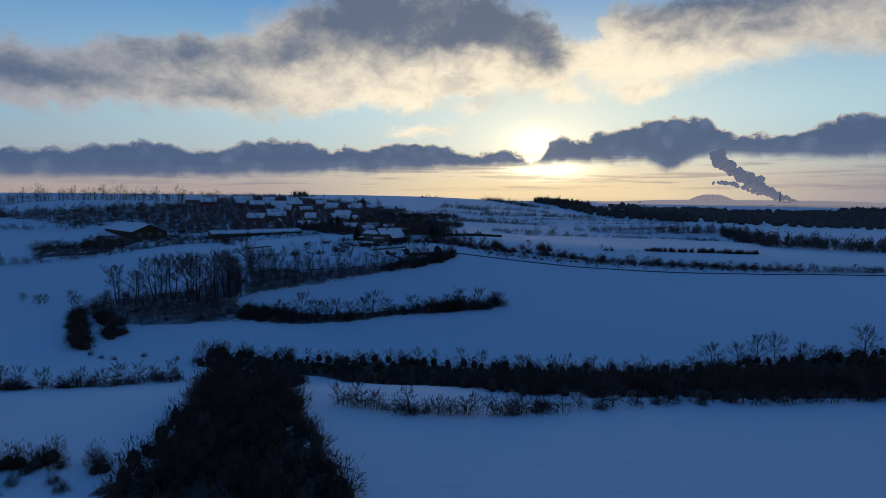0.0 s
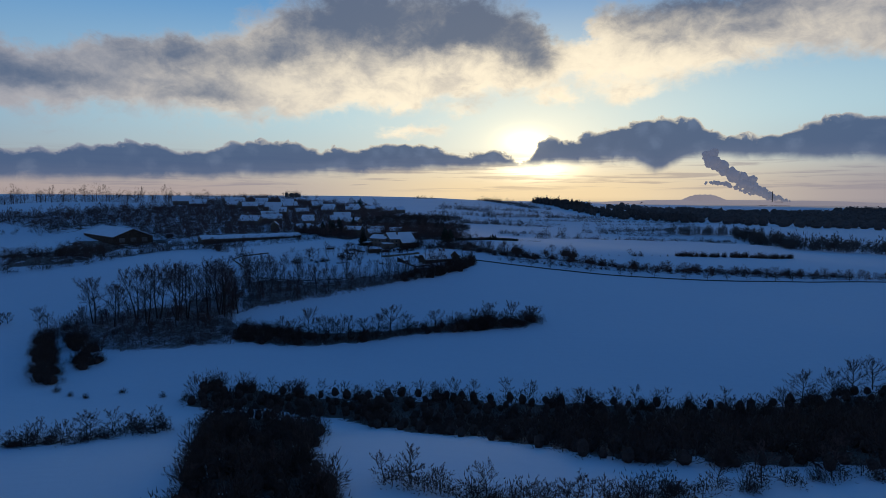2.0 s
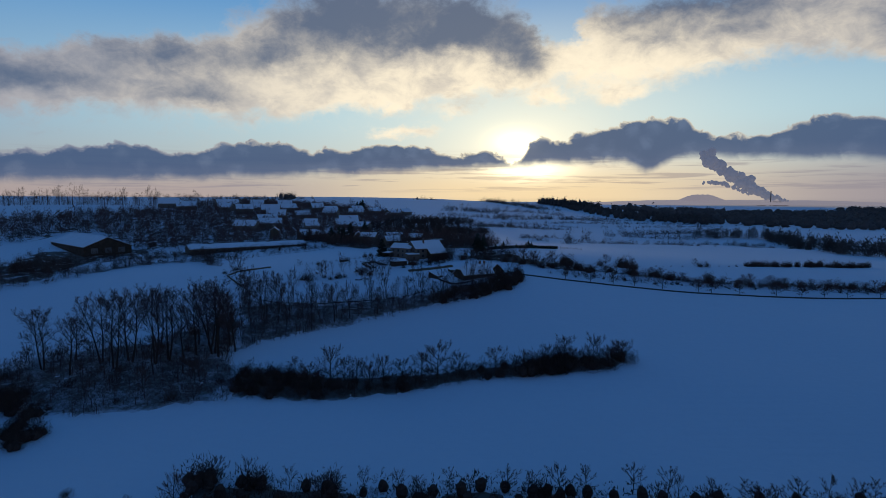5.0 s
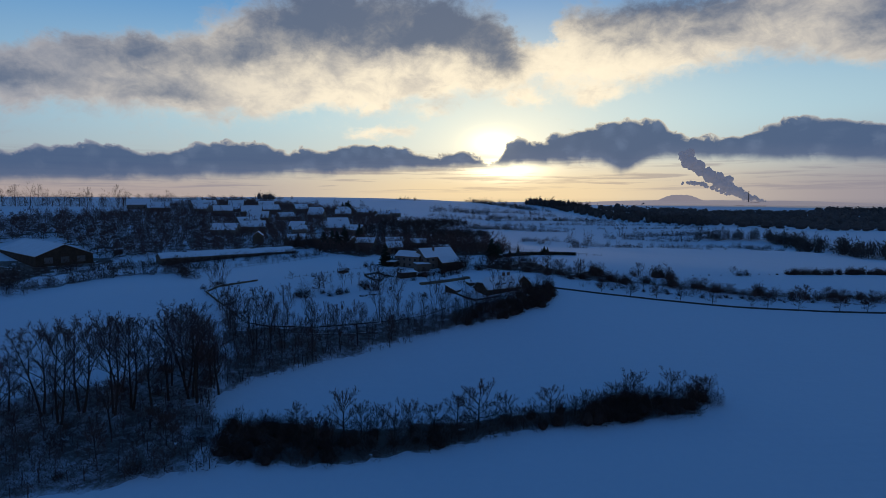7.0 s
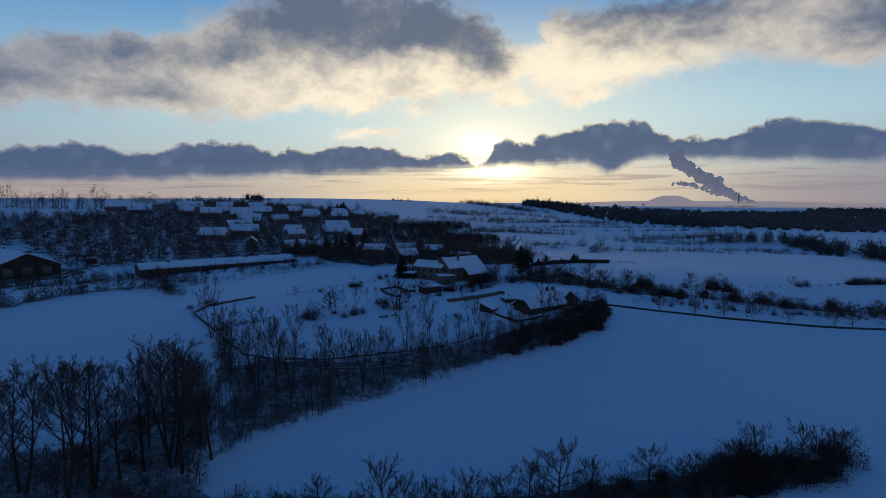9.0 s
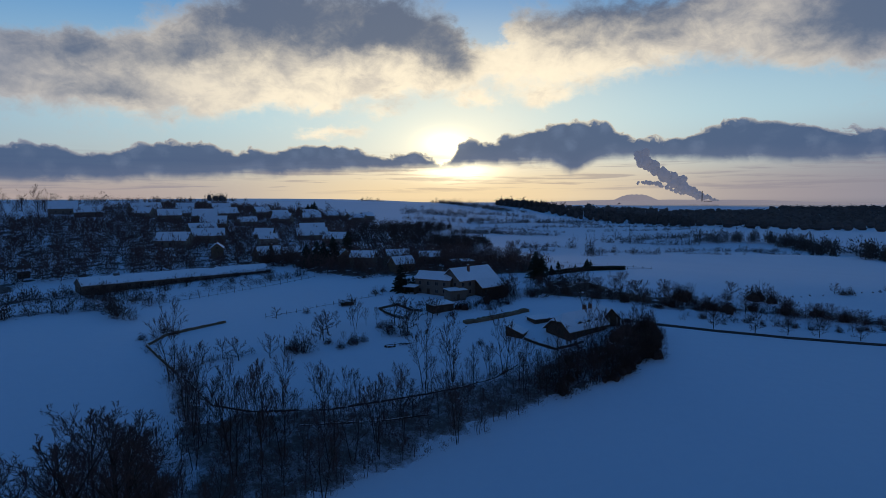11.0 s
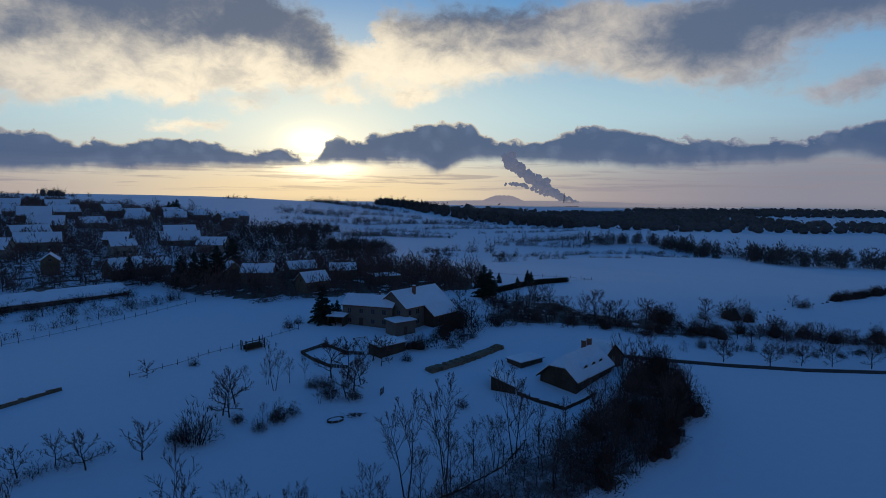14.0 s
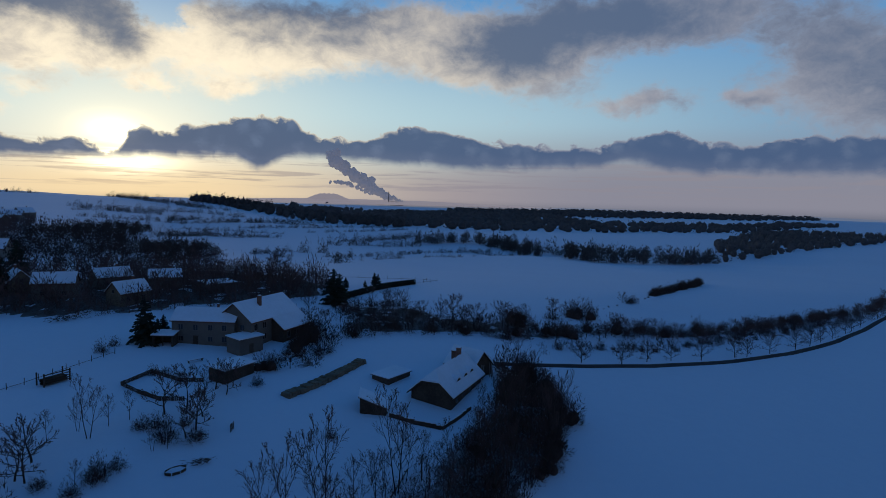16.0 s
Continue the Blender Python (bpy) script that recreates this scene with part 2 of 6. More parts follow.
sun_data = bpy.data.lights.new("sun", "SUN")
sun_data.energy, sun_data.angle, sun_data.color = 0.35, radians(14), (1.0, 0.80, 0.55)
sun = new("sun", sun_data)
a, e = radians(SUN_AZ), radians(SUN_EL)
to_sun = Vector((math.sin(a) * math.cos(e), math.cos(a) * math.cos(e), math.sin(e)))
sun.matrix_world = look(to_sun * 100, (0, 0, 0))

# ---- ground ----
GX, GY = [-420, -220, -110, -50, 10, 80, 220, 560], [60, 150, 215, 295, 390, 470, 620, 920]
GZ = [[-6, -6, -5, -4, -4, -5, -6, -8],
      [-14, -14, -12.5, -10, -9, -9, -10, -12],
      [-14, -17, -20, -22.5, -24, -24.5, -24, -22],
      [-6, -11, -13, -19, -15, -16, -18, -20],
      [4, 4, 4.5, 3.5, 2, -4, -11, -22],
      [14, 8, 9, 10, 9, 4, -5, -22],
      [33, 22, 14, 12, 6, 0, -8, -21],
      [36, 32, 20, 15, 10, 2, -9, -19]]
FX, FY = [-1500, -500, 0, 300, 700, 1600, 5000], [250, 920, 1200, 1600, 2100, 3000, 5000]
FZ = [[0, -4, -16, -20, -22, -26, -45],
      [36, 35, 12, -8, -18, -26, -45],
      [36, 36, 18, 4, -18, -27, -45],
      [34, 36, 27, 19, -16, -28, -45],
      [30, 34, 31, 14, -18, -28, -44],
      [18, 20, 16, 0, -20, -26, -40],
      [0, 0, -6, -8, -8, -10, -40]]


def hermite(xs, zs, q):
    """Smooth interpolation along the first axis of zs at places q."""
    xs, zs = np.array(xs, float), np.array(zs, float)
    q = np.clip(q, xs[0], xs[-1])
    d = np.diff(zs, axis=0) / np.diff(xs)[:, None]
    t = np.vstack([d[:1], np.where(d[1:] * d[:-1] > 0, 2 * d[1:] * d[:-1] / (d[1:] + d[:-1] + 1e-12), 0), d[-1:]])
    t = 0.5 * t + 0.5 * np.vstack([d[:1], (d[1:] + d[:-1]) / 2, d[-1:]])
    i = np.clip(np.searchsorted(xs, q) - 1, 0, len(xs) - 2)
    h = (xs[i + 1] - xs[i])
    s = ((q - xs[i]) / h)[:, None]
    h = h[:, None]
    return (zs[i] * (2 * s**3 - 3 * s**2 + 1) + t[i] * h * (s**3 - 2 * s**2 + s)
            + zs[i + 1] * (3 * s**2 - 2 * s**3) + t[i + 1] * h * (s**3 - s**2))


def table(xs, ys, zs, x, y):
    rows = hermite(ys, zs, y)                        # a profile across x for every point
    out = np.empty(len(x))
    xs = np.array(xs, float)
    q = np.clip(x, xs[0], xs[-1])
    d = np.diff(rows, axis=1) / np.diff(xs)
    t = np.hstack([d[:, :1], (d[:, 1:] + d[:, :-1]) / 2, d[:, -1:]])
    i = np.clip(np.searchsorted(xs, q) - 1, 0, len(xs) - 2)
    k = np.arange(len(x))
    h = xs[i + 1] - xs[i]
    s = (q - xs[i]) / h
    out = (rows[k, i] * (2 * s**3 - 3 * s**2 + 1) + t[k, i] * h * (s**3 - 2 * s**2 + s)
           + rows[k, i + 1] * (3 * s**2 - 2 * s**3) + t[k, i + 1] * h * (s**3 - s**2))
    return out


def smooth01(x):
    x = np.clip(x, 0, 1)
    return x * x * (3 - 2 * x)


def heights(x, y):
    x, y = np.atleast_1d(np.asarray(x, float)), np.atleast_1d(np.asarray(y, float))
    near, far = table(GX, GY, GZ, x, y), table(FX, FY, FZ, x, y)
    w = smooth01((x + 520) / 160) * smooth01((640 - x) / 160) * smooth01((1000 - y) / 160)
    z = near * w + far * (1 - w)
    fine = 0.25 * np.sin(x * 0.071 + 1.3 * np.sin(y * 0.023)) * np.sin(y * 0.057 + np.sin(x * 0.031))
    fade = smooth01((np.hypot(x, y) - 900) / 1500)
    roll = 2.5 * np.sin(x * 0.0063 + 1.0) * np.sin(y * 0.0051 + 0.7) * fade * (1 - smooth01((np.hypot(x, y) - 3500) / 1000))
    past = y - np.interp(x, [-20, 52, 150, 250, 320, 415, 490, 600, 700], [570, 598, 672, 722, 722, 684, 630, 560, 520])      # metres beyond the brow of the hill field
    brow = smooth01((x - 10) / 60) * smooth01((680 - x) / 120) * smooth01(past / 45) * (1 - smooth01((past - 60) / 140))
    z = z - 4.5 * brow
    return z + fine + roll


def gz(x, y):
    return float(heights(x, y)[0])

import functools


# ---- materials ----
def material(name, base, rough=0.8, spec=0.3, var=0.25, scale=3.0, bump=0.0, bump_scale=30.0, metal=0.0, second=None):
    """A surface with variation at two scales and a fine relief."""
    mat = bpy.data.materials.new(name)
    mat.use_nodes = True
    k = Nodes(mat.node_tree)
    b = mat.node_tree.nodes["Principled BSDF"]
    pos = k.add("ShaderNodeNewGeometry").outputs["Position"]
    rnd = k.add("ShaderNodeObjectInfo").outputs["Random"]
    big, fine = k.noise(pos, scale * 0.15, 3), k.noise(pos, scale, 4)
    f = k.m("ADD", k.m("MULTIPLY", big, 0.5), k.m("ADD", k.m("MULTIPLY", fine, 0.35), k.m("MULTIPLY", rnd, 0.15)))
    lo = tuple(c * (1 - var) for c in base)
    hi = second or tuple(min(c * (1 + var), 1) for c in base)
    k.put(b.inputs["Base Color"], k.mix(k.ramp01(f, 0.3, 0.7), lo, hi))
    b.inputs["Roughness"].default_value, b.inputs["Metallic"].default_value = rough, metal
    b.inputs["Specular IOR Level"].default_value = spec
    if bump:
        n = k.add("ShaderNodeBump")
        n.inputs["Strength"].default_value, n.inputs["Distance"].default_value = bump, 0.05
        k.put(n.inputs["Height"], k.noise(pos, bump_scale, 4))
        k.put(b.inputs["Normal"], n.outputs[0])
    return mat


def snow_material():
    """Field snow: drifts, wind crust, and furrows showing faintly through."""
    mat = bpy.data.materials.new("snow")
    mat.use_nodes = True
    k = Nodes(mat.node_tree)
    b = mat.node_tree.nodes["Principled BSDF"]
    pos = k.add("ShaderNodeNewGeometry").outputs["Position"]
    s = k.add("ShaderNodeSeparateXYZ")
    k.put(s.inputs[0], pos)
    x, y, z = s.outputs
    big, fine = k.noise(pos, 0.012, 4), k.noise(pos, 0.5, 5)
    k.put(b.inputs["Base Color"], k.mix(k.m("ADD", k.m("MULTIPLY", big, 0.6), k.m("MULTIPLY", fine, 0.4)), (0.60, 0.72, 0.84), (0.72, 0.81, 0.89)))
    b.inputs["Roughness"].default_value = 0.85
    b.inputs["Specular IOR Level"].default_value = 0.12
    row = k.m("SINE", k.m("ADD", k.m("MULTIPLY", y, 1.9), k.m("MULTIPLY", k.noise(pos, 0.05, 2), 5.0)))
    patch = k.ramp01(k.noise(pos, 0.02, 2), 0.45, 0.65)
    h = k.m("ADD", k.m("MULTIPLY", k.m("MULTIPLY", row, patch), 0.05), k.m("ADD", k.m("MULTIPLY", k.noise(k.xyz(k.m("MULTIPLY", x, 0.3), y, z), 0.6, 5, 0.6), 0.35), k.m("MULTIPLY", k.noise(pos, 0.12, 3), 0.8)))
    n = k.add("ShaderNodeBump")
    n.inputs["Strength"].default_value, n.inputs["Distance"].default_value = 0.35, 0.6
    k.put(n.inputs["Height"], h)
    k.put(b.inputs["Normal"], n.outputs[0])
    return mat


SNOW = snow_material()
ROOFSNOW = material("roof_snow", (0.71, 0.80, 0.88), 0.85, 0.12, 0.06, 1.5, 0.2, 3.0)
BARK = material("bark", (0.062, 0.048, 0.038), 0.9, 0.15, 0.35, 2.0)
TWIG = material("twig", (0.115, 0.074, 0.066), 0.9, 0.1, 0.3, 0.7)
BRUSH = material("brush", (0.078, 0.054, 0.046), 0.95, 0.08, 0.35, 0.5)
FARTREE = material("far_trees", (0.105, 0.092, 0.085), 0.95, 0.05, 0.3, 0.05)
NEEDLE = material("needles", (0.028, 0.040, 0.027), 0.8, 0.2, 0.35, 1.5)
PLASTER = material("plaster", (0.15, 0.135, 0.115), 0.9, 0.2, 0.18, 1.2, 0.2, 20)
PALE = material("pale_plaster", (0.24, 0.22, 0.19), 0.9, 0.2, 0.15, 1.2, 0.2, 20)
STONE = material("stone", (0.17, 0.14, 0.10), 0.95, 0.2, 0.4, 2.5, 0.5, 8)
TIMBER = material("timber", (0.072, 0.054, 0.040), 0.85, 0.2, 0.35, 3.0, 0.3, 25)
TILE = material("roof_tile", (0.13, 0.07, 0.05), 0.85, 0.2, 0.3, 2.0, 0.3, 10)
SHEET = material("sheet_metal", (0.10, 0.105, 0.11), 0.55, 0.5, 0.25, 1.0)
BRICK = material("brick", (0.17, 0.09, 0.065), 0.9, 0.2, 0.3, 3.0, 0.4, 15)
GLASS = material("window_glass", (0.02, 0.025, 0.03), 0.08, 0.6, 0.1, 1.0)
FRAME = material("window_frame", (0.16, 0.145, 0.13), 0.6, 0.3, 0.1, 3.0)
ASPHALT = material("asphalt", (0.030, 0.030, 0.033), 0.85, 0.3, 0.3, 0.6, 0.3, 12)


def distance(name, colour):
    """Hills so far off that only lit air shows, put in as emission."""
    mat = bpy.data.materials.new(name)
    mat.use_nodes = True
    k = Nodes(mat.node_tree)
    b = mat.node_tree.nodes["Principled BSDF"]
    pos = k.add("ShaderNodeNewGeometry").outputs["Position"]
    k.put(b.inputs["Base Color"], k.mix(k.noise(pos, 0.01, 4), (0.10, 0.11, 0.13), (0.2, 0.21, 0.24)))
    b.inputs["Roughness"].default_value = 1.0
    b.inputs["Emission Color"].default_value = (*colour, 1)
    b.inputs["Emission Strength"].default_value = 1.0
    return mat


# haze colours that the hills' own surface gives off
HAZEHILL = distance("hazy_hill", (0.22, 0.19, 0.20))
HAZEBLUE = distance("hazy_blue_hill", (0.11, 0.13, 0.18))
STEAM = material("steam", (0.50, 0.51, 0.55), 1.0, 0.0, 0.05, 0.01)
shine = STEAM.node_tree.nodes.new("ShaderNodeBsdfTranslucent")
shine.inputs[0].default_value = (0.50, 0.49, 0.50, 1)
both = STEAM.node_tree.nodes.new("ShaderNodeMixShader")
both.inputs[0].default_value = 0.35
STEAM.node_tree.links.new(STEAM.node_tree.nodes["Principled BSDF"].outputs[0], both.inputs[1])
STEAM.node_tree.links.new(shine.outputs[0], both.inputs[2])
STEAM.node_tree.nodes["Principled BSDF"].inputs["Emission Color"].default_value = (0.115, 0.125, 0.165, 1)   # added glow of the steam itself, in place of lit air before it
STEAM.node_tree.nodes["Principled BSDF"].inputs["Emission Strength"].default_value = 0.9
STEAM.node_tree.links.new(both.outputs[0], STEAM.node_tree.nodes["Material Output"].inputs[0])


# ---- building blocks ----
class M:
    """Collects the faces of one mesh."""

    def __init__(self):
        self.v, self.f = [], []

    def poly(self, pts):
        n = len(self.v)
        self.v += [tuple(p) for p in pts]
        self.f.append(tuple(range(n, n + len(pts))))

    def hexa(self, p):
        """Eight corners: four below, four above, both counter-clockwise."""
        n = len(self.v)
        self.v += [tuple(q) for q in p]
        self.f += [tuple(n + i for i in f) for f in ((3, 2, 1, 0), (4, 5, 6, 7), (0, 1, 5, 4), (1, 2, 6, 5), (2, 3, 7, 6), (3, 0, 4, 7))]

    def box(self, x0, y0, z0, x1, y1, z1):
        self.hexa([(x0, y0, z0), (x1, y0, z0), (x1, y1, z0), (x0, y1, z0), (x0, y0, z1), (x1, y0, z1), (x1, y1, z1), (x0, y1, z1)])

    def slab(self, a, b, c, d, t):
        """A plate of thickness t (straight down) under the corners a, b, c, d."""
        low = [(p[0], p[1], p[2] - t) for p in (a, b, c, d)]
        self.hexa(low + [a, b, c, d])

    def tube(self, p, q, r0, r1, sides):
        p, q = Vector(p), Vector(q)
        d = q - p
        if d.length < 1e-6:
            return
        d.normalize()
        a = d.orthogonal().normalized()
        b = d.cross(a)
        n = len(self.v)
        tip = r1 <= 0.0
        for i in range(sides):
            t = 2 * math.pi * i / sides
            o = a * math.cos(t) + b * math.sin(t)
            self.v.append(tuple(p + o * r0))
            if not tip:
                self.v.append(tuple(q + o * r1))
        if tip:
            self.v.append(tuple(q))
            self.f += [(n + i, n + (i + 1) % sides, n + sides) for i in range(sides)]
        else:
            self.f += [(n + 2 * i, n + 2 * ((i + 1) % sides), n + 2 * ((i + 1) % sides) + 1, n + 2 * i + 1) for i in range(sides)]

    def blade(self, p, q, w, rg):
        """A twig too thin to show its roundness: one sliver from p to q."""
        n = len(self.v)
        a, c = rg.uniform(0, 6.283), rg.uniform(-0.6, 0.6)
        s = w * 0.5
        ox, oy, oz = math.cos(a) * s, math.sin(a) * s, c * s
        self.v += [(p[0] - ox, p[1] - oy, p[2] - oz), (p[0] + ox, p[1] + oy, p[2] + oz), (q[0], q[1], q[2])]
        self.f.append((n, n + 1, n + 2))

    def lump(self, x, y, z, r, h, rg):
        """An uneven closed mound, wider at half its height than at its foot: the dense heart of a thicket."""
        n, seg = len(self.v), 7
        for f, k in ((-0.08, 0.6), (0.3, 1.0), (0.68, 0.85), (0.9, 0.45)):
            for j in range(seg):
                a = 6.283 * (j + 0.5 * f) / seg
                g = r * k * rg.uniform(0.75, 1.15)
                self.v.append((x + math.cos(a) * g, y + math.sin(a) * g, z + h * f * rg.uniform(0.88, 1.12)))
        self.v.append((x, y, z + h * rg.uniform(0.95, 1.05)))
        for i in range(3):
            self.f += [(n + i * seg + j, n + i * seg + (j + 1) % seg, n + (i + 1) * seg + (j + 1) % seg, n + (i + 1) * seg + j) for j in range(seg)]
        self.f += [(n + 3 * seg + j, n + 3 * seg + (j + 1) % seg, n + 4 * seg) for j in range(seg)]

    def mesh(self, name, mat, smooth=False):
        me = bpy.data.meshes.new(name)
        me.from_pydata(self.v, [], self.f)
        me.materials.append(mat)
        if smooth:
            me.polygons.foreach_set("use_smooth", [True] * len(self.f))
        me.update()
        return me


def part(name, m, mat, parent, label="", smooth=False):
    ob = new(name, m.mesh(name, mat, smooth) if isinstance(m, M) else m)
    ob.parent = parent
    return tagged(ob, label)


def thing(name, label, category, group="", m=None):
    ob = tagged(new(name), label, category, group)
    if m is not None:
        ob.matrix_basis = m
    return ob


def solid(name, m, mat, label, category, group="", kind="", at=None, smooth=False):
    ob = tagged(new(name, m.mesh(name, mat, smooth)), label, category, group, kind)
    if at is not None:
        ob.matrix_basis = at
    return ob


def on_ground(x, y, turn=0.0, s=1.0, sink=0.15, sz=None):
    return pose(x, y, gz(x, y) - sink, 0, 0, turn) @ Matrix.Diagonal((s, s, sz or s, 1))


def inside(x, y, poly):
    c = False
    for (x0, y0), (x1, y1) in zip(poly, poly[1:] + poly[:1]):
        if (y0 > y) != (y1 > y) and x < (x1 - x0) * (y - y0) / (y1 - y0) + x0:
            c = not c
    return c


def scatter(poly, gap, rng, tries=20):
    """Places in a polygon, at least gap apart."""
    xs, ys = [p[0] for p in poly], [p[1] for p in poly]
    n = int((max(xs) - min(xs)) * (max(ys) - min(ys)) / gap**2 * tries / 4) + 10
    out, grid = [], {}
    for _ in range(n):
        x, y = rng.uniform(min(xs), max(xs)), rng.uniform(min(ys), max(ys))
        if not inside(x, y, poly):
            continue
        i, j = int(x // gap), int(y // gap)
        if all((x - a) ** 2 + (y - b) ** 2 > gap * gap for di in (-1, 0, 1) for dj in (-1, 0, 1) for a, b in grid.get((i + di, j + dj), ())):
            grid.setdefault((i, j), []).append((x, y))
            out.append((x, y))
    return out


def along(line, gap, rng, wide=0.0):
    """Places along a broken line, gap apart, strewn to wide on both sides."""
    out = []
    for (x0, y0), (x1, y1) in zip(line, line[1:]):
        n = max(1, int(math.hypot(x1 - x0, y1 - y0) / gap))
        for i in range(n):
            t = (i + rng.uniform(0.1, 0.9)) / n
            out.append((x0 + (x1 - x0) * t + rng.uniform(-wide, wide), y0 + (y1 - y0) * t + rng.uniform(-wide, wide)))
    return out


# ---- trees and shrubs ----
def branch(m, p, d, r, length, steps, sides, rng, wander=0.18, lift=0.06):
    """A bent, tapering limb; returns the places along it."""
    p, d = Vector(p), Vector(d).normalized()
    spots = []
    for i in range(steps):
        q = p + d * (length / steps)
        r1 = r * (1 - 0.85 * (i + 1) / steps)
        r0 = r * (1 - 0.85 * i / steps)
        m.tube(p, q, r0, max(r1, 0.012), sides)
        d = (d + Vector((rng.uniform(-1, 1), rng.uniform(-1, 1), rng.uniform(-1, 1))) * wander + Vector((0, 0, lift))).normalized()
        p = q
        spots.append((p.copy(), d.copy(), r1))
    return spots


def side_way(d, angle, rng):
    a = d.orthogonal().normalized()
    a.rotate(Matrix.Rotation(rng.uniform(0, 2 * math.pi), 3, d))
    return (d * math.cos(angle) + a * math.sin(angle)).normalized()


def grown(seed, h, fork, spread, steep, limbs, subs, twigs, tips, r, stems=1, fine=1.0, top=1.0, crook=0.10, droop=0.0):
    """A leafless tree, limb by limb: trunk and limbs in one mesh, side branches, twigs and twig tips in another.
    fork: where the limbs begin, spread: the crown's radius, steep: degrees between the lowest limbs and the trunk."""
    rng = random.Random(seed)
    wood, crown = M(), M()
    up = Vector((0, 0, 1))
    for s in range(stems):
        a0 = 6.283 * s / stems + rng.uniform(-0.5, 0.5)
        off = Vector((math.cos(a0), math.sin(a0), 0)) * (0.0 if stems == 1 else 1.0)
        hh = h * (1.0 if s == 0 else rng.uniform(0.78, 0.98))
        rr = r / stems**0.4
        line = [(off * 0.02 * h + Vector((0, 0, -0.3)), up, rr)]
        line += branch(wood, line[0][0], up + off * 0.14 + Vector((rng.uniform(-0.05, 0.05), rng.uniform(-0.05, 0.05), 0)), rr, hh * 0.88 * top, 8, 6, rng, crook * 0.6, 0.03)
        ways = []
        for k in range(limbs):
            g = (k + rng.random() * 0.7) / limbs
            f = fork + (0.86 * top - fork) * g
            i = min(f / (0.88 * top) * 8, 7.99)
            q = line[int(i)][0].lerp(line[int(i) + 1][0], i - int(i))
            a = k * 2.4 + rng.uniform(-0.45, 0.45)
            tilt = radians(steep * (1.05 - 0.62 * g) * rng.uniform(0.8, 1.2))
            ways.append((q, Vector((math.cos(a) * math.sin(tilt), math.sin(a) * math.sin(tilt), math.cos(tilt))), tilt, g))
        ways.append((line[-1][0], line[-1][1], 0.2, 1.0))
        for q, d, tilt, g in ways:
            room = max(hh * 1.0 - q.z, 0.12 * h)
            wide = spread * math.sqrt(max(0.12, 1 - (1.25 * (g - 0.28)) ** 2))
            reach = min(wide / max(math.sin(tilt), 0.25), room / max(math.cos(tilt * 0.7), 0.3)) * rng.uniform(0.82, 1.08)
            limb = [(q, d, rr * 0.4)] + branch(wood, q, d, rr * (0.46 - 0.24 * g), reach, 5, 4, rng, crook, 0.07 - droop)
            for j in range(subs):
                e = 0.22 + 0.78 * (j + rng.random()) / subs
                i = min(e * 5, 4.99)
                p2 = limb[int(i)][0].lerp(limb[int(i) + 1][0], i - int(i))
                d2 = side_way(limb[int(i) + 1][1], radians(rng.uniform(22, 52)), rng)
                d2 = (d2 + up * (0.16 - droop)).normalized()
                l2 = reach * rng.uniform(0.30, 0.48) * (1.12 - 0.62 * e)
                mid = p2 + d2 * l2 * 0.5
                d2b = (d2 + up * (0.10 - droop) + Vector((rng.uniform(-1, 1), rng.uniform(-1, 1), rng.uniform(-1, 1))) * crook * 1.4).normalized()
                end = mid + d2b * l2 * 0.5
                crown.tube(p2, mid, 0.036 * fine, 0.0, 3)
                crown.blade(p2.lerp(mid, 0.55), end, 0.055 * fine, rng)
                for k in range(twigs):
                    w = 0.15 + 0.85 * (k + rng.random()) / twigs
                    p3 = p2.lerp(mid, w * 2) if w < 0.5 else mid.lerp(end, w * 2 - 1)
                    d3 = (side_way(d2b, radians(rng.uniform(18, 55)), rng) + up * (0.12 - droop)).normalized()
                    l3 = l2 * rng.uniform(0.35, 0.6) * (1.1 - 0.5 * w)
                    crown.blade(p3, p3 + d3 * l3, 0.075 * fine, rng)
                    for _ in range(tips):
                        p4 = p3 + d3 * l3 * rng.uniform(0.2, 0.95)
                        d4 = (side_way(d3, radians(rng.uniform(15, 50)), rng) + up * (0.08 - droop)).normalized()
                        crown.blade(p4, p4 + d4 * l3 * rng.uniform(0.5, 0.9), 0.070 * fine, rng)
    return wood, crown


def dome(m, x, y, z, r, h, n, rg, thick, ground=0.05):
    """Short twigs that fill an uneven rounded head and point outwards from its root."""
    ox, oy = rg.uniform(0, 90), rg.uniform(0, 90)
    for _ in range(n):
        a, c = rg.uniform(0, 6.283), 1 - rg.random() ** 1.1
        s = math.sqrt(1 - c * c)
        g = (0.3 + 0.7 * rg.random() ** 0.6) * (1 + 0.6 * noise.noise((math.cos(a) * s * 1.7 + ox, math.sin(a) * s * 1.7 + oy, c * 1.7)))
        tx, ty, tz = math.cos(a) * s * g, math.sin(a) * s * g, (ground + (1 - ground) * c) * g
        k = rg.uniform(0.12, 0.22) * h
        dx, dy, dz = math.cos(a) * s + rg.uniform(-0.9, 0.9), math.sin(a) * s + rg.uniform(-0.9, 0.9), 0.35 + c + rg.uniform(-0.9, 0.9)
        q = k / math.sqrt(dx * dx + dy * dy + dz * dz + 0.01)
        px, py, pz = x + tx * r, y + ty * r, z + tz * h * 0.9
        m.blade((px, py, pz), (px + dx * q, py + dy * q, pz + dz * q), thick, rg)


